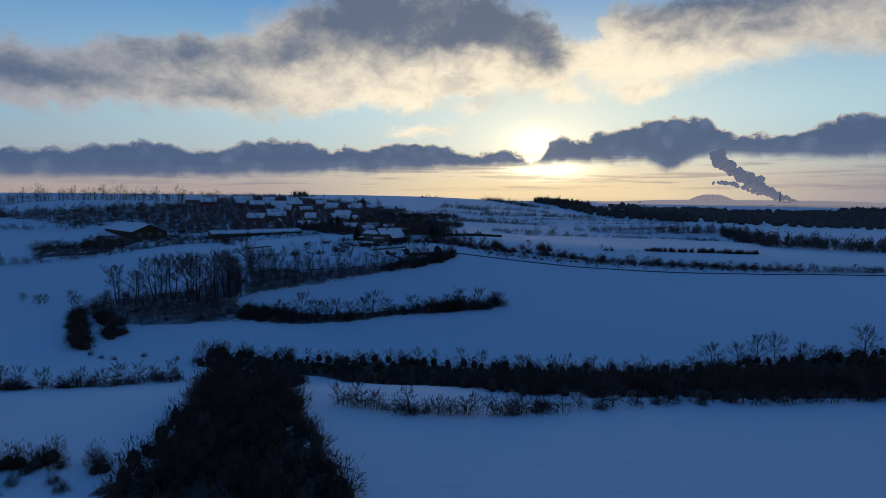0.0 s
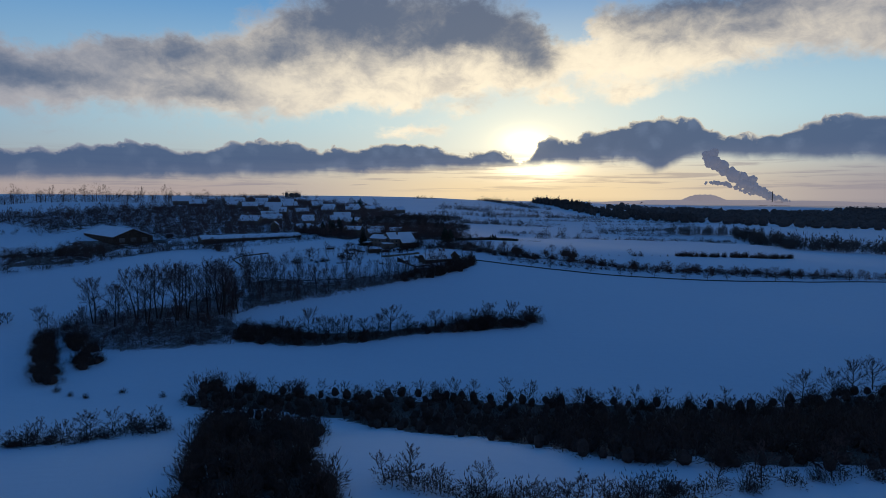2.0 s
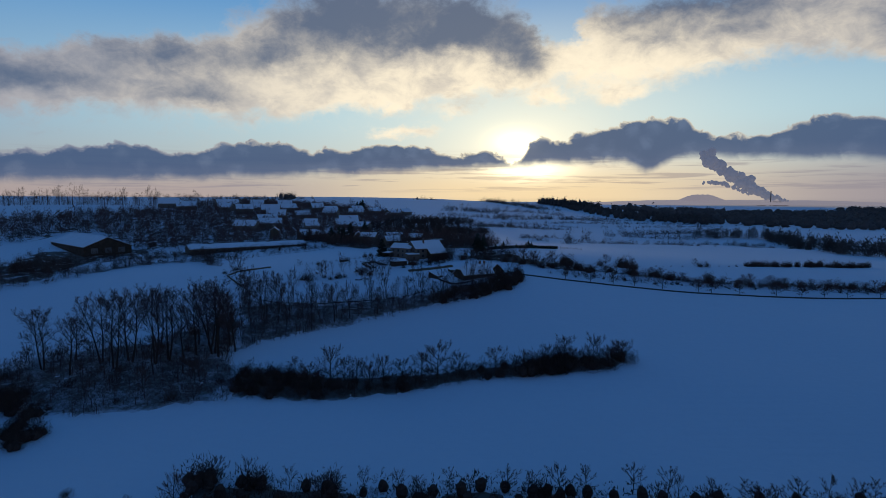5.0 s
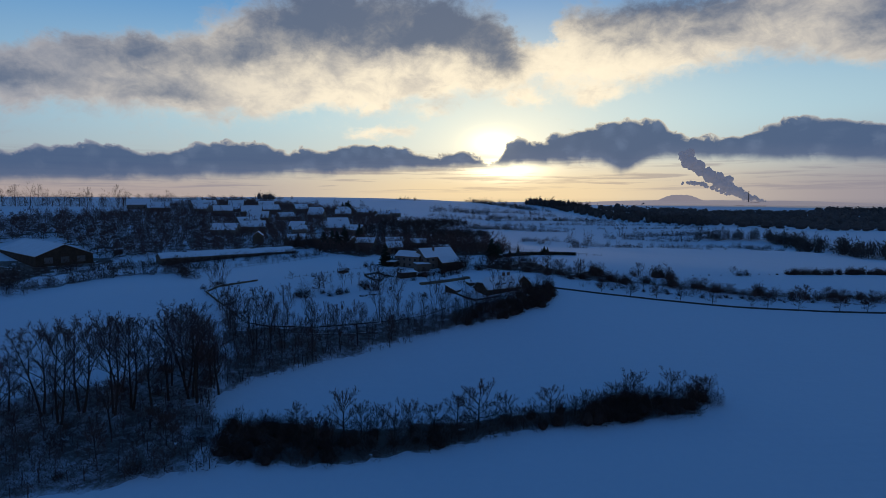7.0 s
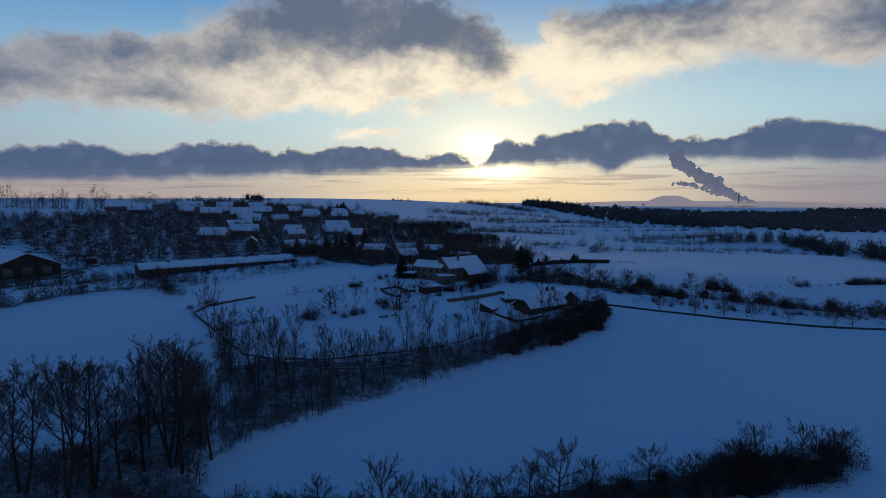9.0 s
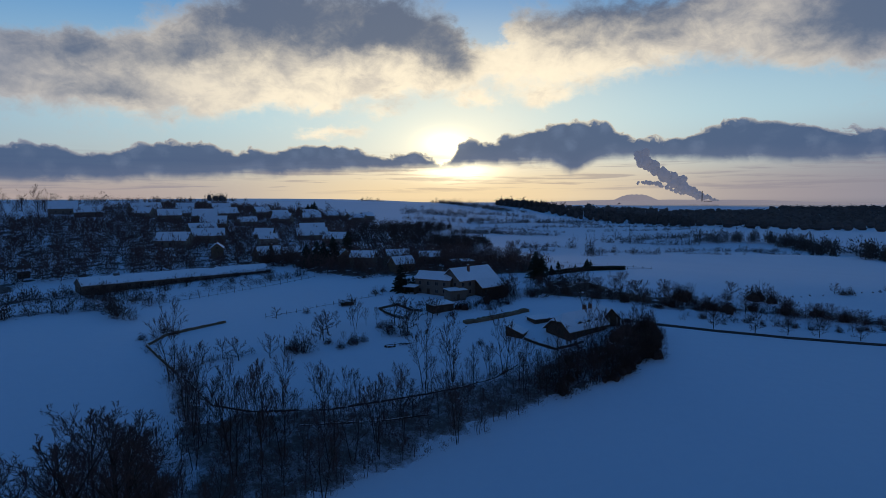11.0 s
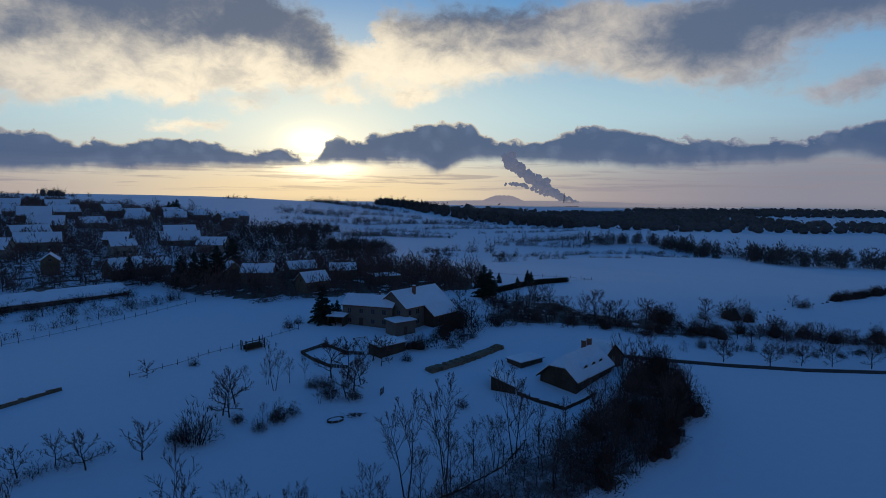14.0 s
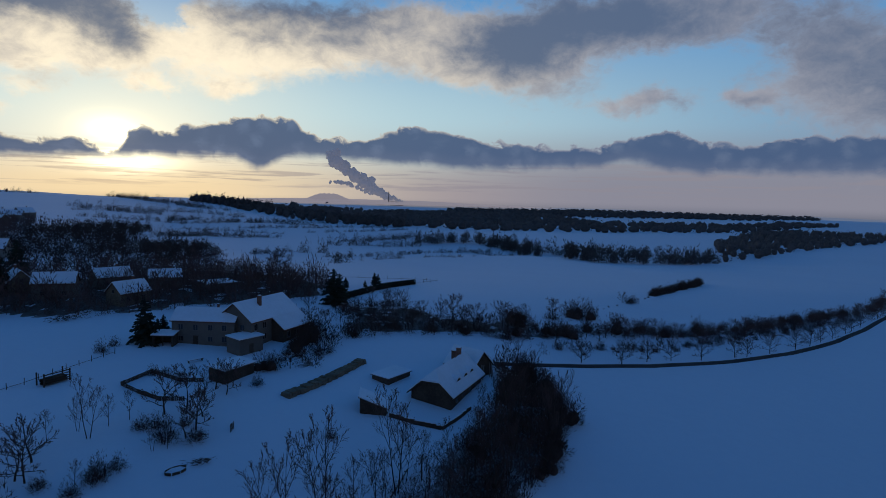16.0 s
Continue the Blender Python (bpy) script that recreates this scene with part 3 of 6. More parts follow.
def shrub(seed, rad, h, stems, twigs, thick=0.03, heart=0.0):
    """A shrub of several rounded heads: leaning stems, and twigs that fan out from the roots."""
    rng = random.Random(seed)
    m = M()
    heads = [(0.0, 0.0, 1.0)] + [(rng.uniform(0, 6.283), rng.uniform(0.35, 0.6) * rad, rng.uniform(0.6, 0.95)) for _ in range(3)]
    for _ in range(stems):
        a, t = rng.uniform(0, 2 * math.pi), math.sqrt(rng.random())
        base = Vector((math.cos(a) * t * rad * 0.25, math.sin(a) * t * rad * 0.25, -0.2))
        branch(m, base, (math.cos(a) * t * 0.7, math.sin(a) * t * 0.7, 1.0), 0.06, h * rng.uniform(0.6, 0.92) * (1 - 0.3 * t), 3, 3, rng, 0.18, 0.05)
    for la, lr, lh in heads:
        cx, cy = math.cos(la) * lr, math.sin(la) * lr
        if heart:
            m.lump(cx, cy, -0.2, rad * heart * 0.8, h * heart * lh * 1.25, rng)
        dome(m, cx, cy, -0.1, rad * 0.72 * (0.6 + 0.4 * lh), h * lh, twigs // 4, rng, thick)
    return m


def spruce(seed, h, rad):
    rng = random.Random(seed)
    trunk, crown = M(), M()
    trunk.tube((0, 0, -0.3), (0, 0, h * 0.97), 0.018 * h, 0.02, 6)
    z = 0.06 * h
    while z < h * 0.98:
        f = z / h
        reach = rad * (1 - f) ** 0.8 * rng.uniform(0.8, 1.12) + 0.15
        for i in range(7 if f < 0.6 else 5):
            a = rng.uniform(0, 2 * math.pi)
            d = Vector((math.cos(a), math.sin(a), -0.25 + 0.35 * f + rng.uniform(-0.12, 0.12)))
            side = Vector((-math.sin(a), math.cos(a), 0))
            p, q = Vector((0, 0, z + rng.uniform(-0.2, 0.2))), Vector((0, 0, z)) + d * reach * rng.uniform(0.75, 1.05)
            for k in range(4):
                g = (k + 0.7) / 4
                c = p.lerp(q, g)
                wd = reach * 0.26 * (1.15 - g * 0.7)
                for sgn in (-1, 1):
                    e = c + side * sgn * wd * rng.uniform(0.7, 1.2) + d * 0.18 * reach + Vector((0, 0, -0.22 * wd - 0.1 * rng.random()))
                    crown.tube(c, e, 0.13 + 0.07 * reach, 0.0, 3)
            crown.tube(p, q, 0.12 + 0.03 * reach, 0.0, 3)
        z += h * 0.042
    crown.tube((0, 0, h * 0.93), (0, 0, h * 1.02), 0.12, 0.0, 4)
    return trunk, crown


PROTO = {}


def plant(kind, x, y, turn, s, sz=None, label="", group=""):
    """Puts a tree or shrub of a kind on the ground; alike ones share their meshes."""
    name, tag, cat, make = KINDS[kind]
    at = on_ground(x, y, turn, s, 0.15, sz)
    if kind in PROTO:
        ob = copy_thing(PROTO[kind], at)
    else:
        made = make()
        if isinstance(made, tuple):
            ob = thing(name, tag, cat, group, at)
            part("trunk", made[0], BARK, ob)
            part("crown", made[1], NEEDLE if cat == "conifer" else TWIG, ob)
        else:
            ob = solid(name, made, BRUSH, tag, cat, group, "", at)
        PROTO[kind] = ob
    if label:
        ob["label"] = label
    if group:
        ob["group"] = group
    return ob


KINDS = {}
for i in range(4):
    KINDS[f"giant{i}"] = ("bare_tree", "very tall leafless tree with a fan of fine dark branches", "tree", lambda i=i: grown(20 + i, 25, 0.26, 5.2, 46, 15 - 5 * (i % 2), 9, 6, 4, 0.36, 1 + i % 2, 1.1))
    KINDS[f"tall{i}"] = ("bare_tree", "tall slender leafless tree with steep dark branches", "tree", lambda i=i: grown(10 + i, 12.5, 0.26, 2.9, 46, 10 - 3 * (i % 2), 7, 5, 2, 0.14, 1 + i % 2, 0.95))
    KINDS[f"round{i}"] = ("bare_tree", "broad leafless tree with a rounded crown", "tree", lambda i=i: grown(30 + i, 9.5, 0.17, 4.5, 74, 14, 8, 6, 2, 0.21, 1, 1.35, 0.9, 0.14))
    KINDS[f"small{i}"] = ("fruit_tree", "small leafless fruit tree with crooked twigs", "tree", lambda i=i: grown(50 + i, 5.0, 0.24, 2.5, 76, 9, 6, 5, 2, 0.12, 1, 1.1, 0.85, 0.24))
    KINDS[f"bush{i}"] = ("shrub", "dark leafless shrub standing in snow", "shrub", lambda i=i: shrub(70 + i, 2.0, 3.2, 12, 900, 0.07))
    KINDS[f"thorn{i}"] = ("thicket", "dense dark thorn thicket in a field hedge", "shrub", lambda i=i: shrub(90 + i, 3.4, 5.4, 6, 1280, 0.115, 0.40))
for i in range(2):
    KINDS[f"spruce{i}"] = ("spruce_tree", "dark green spruce beside the farmhouse garden", "conifer", lambda i=i: spruce(110 + i, 8.5, 3.3))


def strew(places, kinds, rng, lo, hi, group="", label=""):
    for x, y in places:
        s = rng.uniform(lo, hi)
        plant(rng.choice(kinds), x, y, rng.uniform(0, 360), s, s * rng.uniform(0.85, 1.15), label, group)


GIANT, TALL, ROUND, SMALL, BUSH, THORN = ([f"{n}{i}" for i in range(4)] for n in ("giant", "tall", "round", "small", "bush", "thorn"))


def far_stuff(name, label, places, lo, hi, n, seed, cat="trees", mat=None, aspect=0.5, fat=0.06, heart=0.0):
    m, rg = M(), random.Random(seed)
    for x, y in places:
        h = rg.uniform(lo, hi)
        z = gz(x, y) - 0.3
        m.tube((x, y, z), (x, y, z + h * 0.6), h * 0.025, h * 0.012, 3)
        dome(m, x, y, z + h * 0.04, h * aspect * rg.uniform(0.8, 1.2), h * 0.96, int(n * (2.9 if 0 < heart < 0.42 else 2.2)), rg, h * fat * 2.6)
        if heart >= 0.42 and h > 3.3:
            m.lump(x, y, z + 0.1 * h, h * aspect * heart * 0.95, h * heart * rg.uniform(1.0, 1.4), rg)
    return solid(name, m, mat or FARTREE, label, cat, "", "stuff")


def area(poly, gap, seed):
    return scatter(poly, gap, random.Random(seed))


def line_of(line, gap, wide, seed):
    return along(line, gap, random.Random(seed), wide)


def band(line, w):
    """The outline of a strip of half width w along a line."""
    out, back = [], []
    for i, (x, y) in enumerate(line):
        (x0, y0), (x1, y1) = line[max(i - 1, 0)], line[min(i + 1, len(line) - 1)]
        d = math.hypot(x1 - x0, y1 - y0)
        nx, ny = -(y1 - y0) / d * w, (x1 - x0) / d * w
        out.append((x + nx, y + ny))
        back.append((x - nx, y - ny))
    return out + back[::-1]


def litter_material():
    """Thin snow on a woodland floor, with dead grass, leaves and roots showing through in patches."""
    mat = bpy.data.materials.new("leaf_litter")
    mat.use_nodes = True
    k = Nodes(mat.node_tree)
    b = mat.node_tree.nodes["Principled BSDF"]
    pos = k.add("ShaderNodeNewGeometry").outputs["Position"]
    bare = k.add("ShaderNodeAttribute", attribute_name="bare").outputs["Fac"]
    big, mid, fine = k.noise(pos, 0.16, 4, 0.6), k.noise(pos, 0.7, 4, 0.65), k.noise(pos, 3.0, 4, 0.65)
    f = k.m("ADD", k.m("MULTIPLY", big, 0.5), k.m("ADD", k.m("MULTIPLY", mid, 0.45), k.m("MULTIPLY", fine, 0.4)))
    f = k.ramp01(k.m("ADD", f, k.m("MULTIPLY", k.m("SUBTRACT", bare, 0.5), 0.5)), 0.62, 1.02)
    brown = k.mix(fine, (0.060, 0.046, 0.036), (0.155, 0.115, 0.082))
    k.put(b.inputs["Base Color"], k.mix(k.m("MULTIPLY", f, 0.93), (0.60, 0.71, 0.83), brown))
    b.inputs["Roughness"].default_value, b.inputs["Specular IOR Level"].default_value = 0.92, 0.1
    n = k.add("ShaderNodeBump")
    n.inputs["Strength"].default_value, n.inputs["Distance"].default_value = 0.7, 0.15
    k.put(n.inputs["Height"], k.m("ADD", mid, fine))
    k.put(b.inputs["Normal"], n.outputs[0])
    return mat


LITTER = litter_material()


def litter(name, label, poly, cover=0.1, step=1.6, ragged=3.0, thin=1.0):
    """A ragged sheet of woodland floor that follows the ground; towards its rim the snow closes over it."""
    m, ids, bare = M(), {}, []
    xs, ys = [q[0] for q in poly], [q[1] for q in poly]

    @functools.lru_cache(None)
    def kept(i, j):
        x, y = (i + 0.5) * step, (j + 0.5) * step
        u = noise.noise((x * 0.12, y * 0.12, 0.5)) * 1.3 + noise.noise((x * 0.4, y * 0.4, 2.5)) * 0.8
        w = noise.noise((x * 0.12, y * 0.12, 5.5)) * 1.3 + noise.noise((x * 0.4, y * 0.4, 7.5)) * 0.8
        return inside(x + u * ragged, y + w * ragged, poly)

    def corner(i, j):
        if (i, j) not in ids:
            x = i * step + noise.noise((i * 0.7, j * 0.7, 3.1)) * step * 0.5
            y = j * step + noise.noise((i * 0.7, j * 0.7, 8.4)) * step * 0.5
            ids[i, j] = len(m.v)
            rough = noise.noise((x * 0.55, y * 0.55, 1.0)) * 0.5 + noise.noise((x * 0.17, y * 0.17, 4.0)) * 0.35
            rim = 0.0 if kept(i, j) and kept(i - 1, j) and kept(i, j - 1) and kept(i - 1, j - 1) else -0.25
            bare.append(thin * sum(kept(i + a, j + b) for a in range(-2, 2) for b in range(-2, 2)) / 16)
            m.v.append((x, y, gz(x, y) + cover + 0.30 * rough + rim))
        return ids[i, j]

    for i in range(int(min(xs) // step) - 1, int(max(xs) // step) + 2):
        for j in range(int(min(ys) // step) - 1, int(max(ys) // step) + 2):
            if kept(i, j):
                m.f.append((corner(i, j), corner(i + 1, j), corner(i + 1, j + 1), corner(i, j + 1)))
    ob = solid(name, m, LITTER, label, "leaf litter", "", "stuff", None, True)
    ob.data.attributes.new("bare", "FLOAT", "POINT").data.foreach_set("value", bare)
    return ob


# ---- ground sheet, road ----
def spread(lo, hi, a, b, step, grow):
    """Coordinates with even steps from a to b, growing outwards to lo and hi."""
    mid = list(np.arange(a, b + step / 2, step))
    out, s, x = [], step, b
    while x < hi:
        s *= grow
        x = min(x + s, hi)
        out.append(x)
    left, s, x = [], step, a
    while x > lo:
        s *= grow
        x = max(x - s, lo)
        left.append(x)
    return np.array(left[::-1] + mid + out)


gx, gy = spread(-5000, 5000, -220, 280, 3.2, 1.08), spread(-600, 5200, 70, 560, 3.2, 1.05)
mx, my = np.meshgrid(gx, gy)
verts = np.stack([mx.ravel(), my.ravel(), heights(mx.ravel(), my.ravel())], 1)
w = len(gx)
quads = [(j * w + i, j * w + i + 1, (j + 1) * w + i + 1, (j + 1) * w + i) for j in range(len(gy) - 1) for i in range(w - 1)]
me = bpy.data.meshes.new("ground")
me.from_pydata(verts.tolist(), [], quads)
me.polygons.foreach_set("use_smooth", [True] * len(quads))
me.materials.append(SNOW)
tagged(new("ground", me), "rolling farmland under smooth blue evening snow", "ground", kind="structure")


def ribbon(name, line, width, lift, mat, label, category, kind="structure"):
    """A strip that follows the ground along a line."""
    m, pts = M(), []
    for (x0, y0), (x1, y1) in zip(line, line[1:]):
        n = max(1, int(math.hypot(x1 - x0, y1 - y0) / 3))
        pts += [(x0 + (x1 - x0) * i / n, y0 + (y1 - y0) * i / n) for i in range(n)]
    pts.append(line[-1])
    for (x0, y0), (x1, y1) in zip(pts, pts[1:]):
        d = math.hypot(x1 - x0, y1 - y0)
        nx, ny = -(y1 - y0) / d * width / 2, (x1 - x0) / d * width / 2
        c = [(x0 - nx, y0 - ny), (x1 - nx, y1 - ny), (x1 + nx, y1 + ny), (x0 + nx, y0 + ny)]
        m.slab(*[(a, b, gz(a, b) + lift) for a, b in c], 0.4)
    return solid(name, m, mat, label, category, "", kind)


ROAD = [(4, 399), (11, 396.5), (29, 392), (50, 388.5), (87, 387), (120, 386.5), (164, 390), (205, 396), (251, 404), (330, 420), (420, 450)]
ribbon("road", ROAD, 2.0, 0.16, ASPHALT, "narrow dark asphalt lane edged with snow", "road")

rng = random.Random(4)
# ---- near ravine, hedge and thicket ----
RAVINE = [(-88, 236), (-66, 231), (-30, 233), (20, 227), (80, 223), (104, 230), (140, 240), (220, 250), (220, 150), (106, 147), (52, 145), (16, 150), (-13, 186), (-47, 211), (-66, 215), (-86, 214)]
far_stuff("ravine_undergrowth", "dense dark undergrowth filling the ravine", area(RAVINE, 3.3, 60), 2.8, 5.6, 40, 60, "undergrowth", BRUSH, 0.62, 0.021, 0.44)
strew(scatter(RAVINE, 11, rng), THORN, rng, 0.8, 1.2, "thicket along the ravine")
strew(scatter(RAVINE, 21, rng), ROUND + TALL[:2], rng, 0.6, 0.95, "trees along the ravine")
far_stuff("ravine_slope", "tall dark scrub on the ravine slope", area([(22, 147), (106, 147), (210, 151), (215, 236), (120, 222), (60, 205), (10, 200), (4, 178)], 4.6, 73), 4.5, 8.5, 60, 73, "undergrowth", BRUSH, 0.42, 0.013, 0.22)
FRONT = [(-24, 143), (-7, 133), (10, 130), (27, 134), (52, 141), (106, 144), (180, 148)]
strew(along(FRONT[:4], 2.6, rng, 1.6), BUSH + SMALL, rng, 0.8, 1.3, "shrubs along the ravine")
strew(along(FRONT[3:], 6, rng, 1.5), BUSH + SMALL, rng, 0.9, 1.5, "shrubs along the ravine")
far_stuff("ravine_edge", "low bare scrub at the ravine edge", line_of(FRONT[:4], 0.9, 2.2, 75) + line_of(FRONT[3:], 1.8, 2.2, 61), 1.6, 4.6, 44, 61, "undergrowth", BRUSH, 0.65, 0.02)
strew(along([(-84, 235), (-60, 231), (-30, 233), (20, 228), (75, 224)], 6, rng, 1.5), SMALL, rng, 0.9, 1.4, "small trees behind the ravine")
for x, y, s in ((29, 219, 1.25), (92, 224, 0.9), (101, 229, 1.45), (113, 233, 1.2), (122, 236, 1.6), (130, 238, 1.6), (140, 236, 1.1), (168, 242, 1.9), (152, 236, 1.0)):
    plant(rng.choice(ROUND), x, y, rng.uniform(0, 360), s, None, "", "trees along the ravine")
COPSE = [(-51, 88), (-54, 118), (-59, 147), (-76, 208), (-58, 210), (-47, 196), (-37, 150), (-27, 122), (-13, 88), (-30, 78)]
strew([p for p in scatter(COPSE, 7.6, rng) if not (-62 < p[0] < -55 and 172 < p[1] < 205)], THORN, rng, 1.0, 1.45, "dark copse in the near field")
far_stuff("copse_undergrowth", "black tangled undergrowth of the copse", [p for p in area(COPSE, 3.0, 62) if not (-62 < p[0] < -55 and 172 < p[1] < 205)], 3.5, 6.5, 60, 62, "undergrowth", BRUSH, 0.5, 0.014, 0.42)
strew(scatter(COPSE, 12, rng), ROUND, rng, 0.7, 0.95, "bare trees in the dark copse")
strew(scatter([(-100, 88), (-58, 92), (-56, 104), (-66, 108), (-100, 102)], 4.2, rng), THORN[:2] + BUSH, rng, 0.7, 1.0, "bushes beside the copse")
LEFT_HEDGE = [(-140, 170), (-118, 174), (-101, 178), (-90, 184), (-80, 194)]
strew(along(LEFT_HEDGE, 3.6, rng, 3), BUSH, rng, 0.8, 1.2, "shrubs of the left hedge")
far_stuff("hedge_scrub", "tangled scrub along the left hedge", line_of(LEFT_HEDGE, 1.0, 3.5, 63), 2.0, 4.6, 44, 63, "undergrowth", BRUSH, 0.6, 0.02, 0.3)
strew(along(LEFT_HEDGE, 2.6, rng, 3.5), SMALL, rng, 0.9, 1.35, "small trees of the left hedge")
strew([(-128, 224), (-122, 221), (-117, 220), (-109, 225), (-96, 223), (-88, 221)], BUSH, rng, 0.6, 0.85, "low bushes in the snow")
strew(along([(-136, 232), (-150, 255), (-163, 276)], 2.9, rng, 3), THORN, rng, 0.85, 1.3, "bush column")
strew(along([(-128, 243), (-137, 258), (-152, 276)], 2.9, rng, 2.5), THORN, rng, 0.8, 1.25, "bush column")
strew(along([(-150, 283), (-172, 285), (-200, 290)], 7, rng, 3), ROUND, rng, 0.7, 1.0, "trees at the field corner")

# ---- middle hedge ----
HEDGE = [(-92, 277), (-66, 280), (-50, 287), (-32, 291.5), (-20, 292.5), (4, 292), (22, 294.5), (33, 300.5), (31, 306), (8, 304), (-24, 303), (-54, 301), (-76, 299), (-96, 295)]
EAST_END = [(-7, 294), (6, 293.5), (22, 296), (31, 300.5), (29, 304.5), (8, 302.5), (-7, 300)]
WEST_END = [(-92, 279), (-80, 280), (-67, 283), (-64, 290), (-72, 296), (-94, 294)]
strew(scatter(EAST_END, 3.9, rng), THORN, rng, 0.95, 1.4, "dark end of the middle hedge")
strew(scatter(WEST_END, 3.8, rng), THORN, rng, 0.75, 1.05, "dark thicket of the middle hedge")
strew(scatter([(-62, 286), (-33, 293), (-10, 294), (-10, 301), (-40, 300), (-64, 297)], 4.6, rng), BUSH + THORN[:2], rng, 0.6, 1.05, "middle field hedge")
far_stuff("hedge_scrub", "dark scrub filling the middle field hedge", area(HEDGE, 2.0, 64), 1.8, 4.4, 46, 64, "undergrowth", BRUSH, 0.55, 0.016, 0.3)
for x, y, s in ((-33, 297, 1.8), (-66, 293, 1.75), (-58, 293, 1.25), (-50, 294, 1.35), (-44, 296, 1.2), (-40, 293, 0.8), (-14, 300, 1.15), (-22, 297, 0.7), (-8, 298, 0.8), (3, 300, 1.0), (12, 299, 1.0), (18, 300, 1.3), (24, 300, 0.95), (-104, 283, 1.2), (-88, 287, 0.8), (-78, 297, 0.9), (-110, 290, 0.8), (29, 303, 0.9), (-54, 290, 1.3), (-62, 296, 1.15), (-38, 299, 1.2), (-26, 299, 1.1), (-3, 297, 1.1), (9, 302, 1.2), (26, 301, 1.1), (-72, 288, 1.2)):
    plant(rng.choice(ROUND), x, y, rng.uniform(0, 360), s, None, "", "trees of the middle hedge")

# ---- tall wood strip ----
for x, y, s in ((-131, 291, 1.0), (-137, 296, 0.95), (-129, 297, 1.0), (-121, 296, 1.02), (-118, 299, 0.98), (-125, 309, 0.8), (-114, 301, 0.75), (-111, 304, 0.9), (-109, 311, 0.98), (-106, 306, 1.04), (-104, 304, 1.0),
                (-103, 314, 0.82), (-108, 317, 0.85), (-113, 312, 0.8), (-100, 309, 0.8), (-142, 287, 0.85), (-152, 291, 0.85), (-146, 298, 0.8), (-118, 288, 0.7)):
    plant(rng.choice(GIANT), x, y, rng.uniform(0, 360), s * 1.12, s * 0.96, "", "very tall trees of the wood strip")
GULLY = [(-165, 275), (-127, 261), (-92, 275), (-96, 294), (-103, 309), (-103, 326), (-112, 345), (-118, 332), (-128, 314), (-160, 302)]
far_stuff("gully_undergrowth", "bare grey-brown saplings in the gully", area(GULLY, 2.6, 65), 2.0, 6.0, 50, 65, "undergrowth", TWIG, 0.45, 0.011)
strew(scatter(GULLY, 8, rng), BUSH + SMALL, rng, 0.7, 1.3, "shrubs of the gully")
strew(scatter(GULLY, 13, rng), ROUND + TALL, rng, 0.6, 1.0, "trees of the gully")
STRIP = [(-102, 306), (-94, 317), (-85, 324), (-77, 331), (-65, 338), (-54, 343), (-44, 348.6), (-31, 356), (-19, 360), (-9, 365), (1, 374), (5, 384), (-10, 381), (-24, 373), (-36, 369.5), (-53, 361), (-66, 357.5), (-81, 353), (-94, 351), (-103, 350), (-112, 366), (-117, 368), (-108, 345), (-104, 325)]
strew([p for p in scatter(STRIP, 3.5, rng) if p[0] < -8], TALL, rng, 0.75, 1.15, "tall trees of the wood strip")
far_stuff("wood_undergrowth", "bare grey-brown undergrowth of the wood strip", area(STRIP, 2.0, 66), 1.6, 4.6, 40, 66, "undergrowth", TWIG, 0.5, 0.013)
POINT = [(-36, 357), (-30, 355), (-19, 359.5), (-9, 365), (1.5, 374), (7, 385), (8.5, 392), (4, 394), (-3, 387), (-8, 382), (-14, 377), (-26, 371)]
strew(scatter(POINT, 6.0, rng), THORN, rng, 0.5, 0.8, "dark thicket at the cottage")
strew(along([(-16, 361), (-7, 367), (1, 374), (5, 382), (7, 390)], 3.0, rng, 1.2), THORN, rng, 0.8, 1.05, "dark thicket at the cottage")
strew(scatter(POINT, 3.8, rng), TALL, rng, 0.5, 0.85, "trees at the cottage")
far_stuff("point_undergrowth", "black scrub below the cottage", area(POINT, 1.9, 67), 2, 5.0, 50, 67, "undergrowth", BRUSH, 0.55, 0.020, 0.32)
strew([(-44, 366), (-48, 365), (-53, 364), (-60, 361), (-66, 360), (-75, 357), (-83, 356), (-90, 354), (-38, 368)], TALL, rng, 0.9, 1.1, "tall trees of the wood strip")

WOODFLOOR = "brown leaf litter and dead grass showing through thin snow"
litter("ravine_floor", WOODFLOOR, RAVINE, 0.10, 2.0, 3.0, 1.5)
litter("copse_floor", WOODFLOOR, COPSE, 0.10, 2.0, 3.0, 1.5)
litter("gully_floor", WOODFLOOR, GULLY, 0.10, 1.3, 3.0, 0.95)
litter("wood_floor", WOODFLOOR, STRIP, 0.14, 1.3)
litter("point_floor", WOODFLOOR, POINT, 0.10, 1.4, 3.0, 1.3)
litter("hedge_floor", WOODFLOOR, HEDGE, 0.10, 1.6, 1.5, 1.25)
litter("hedge_floor", WOODFLOOR, band(LEFT_HEDGE, 4.5), 0.0, 1.6)

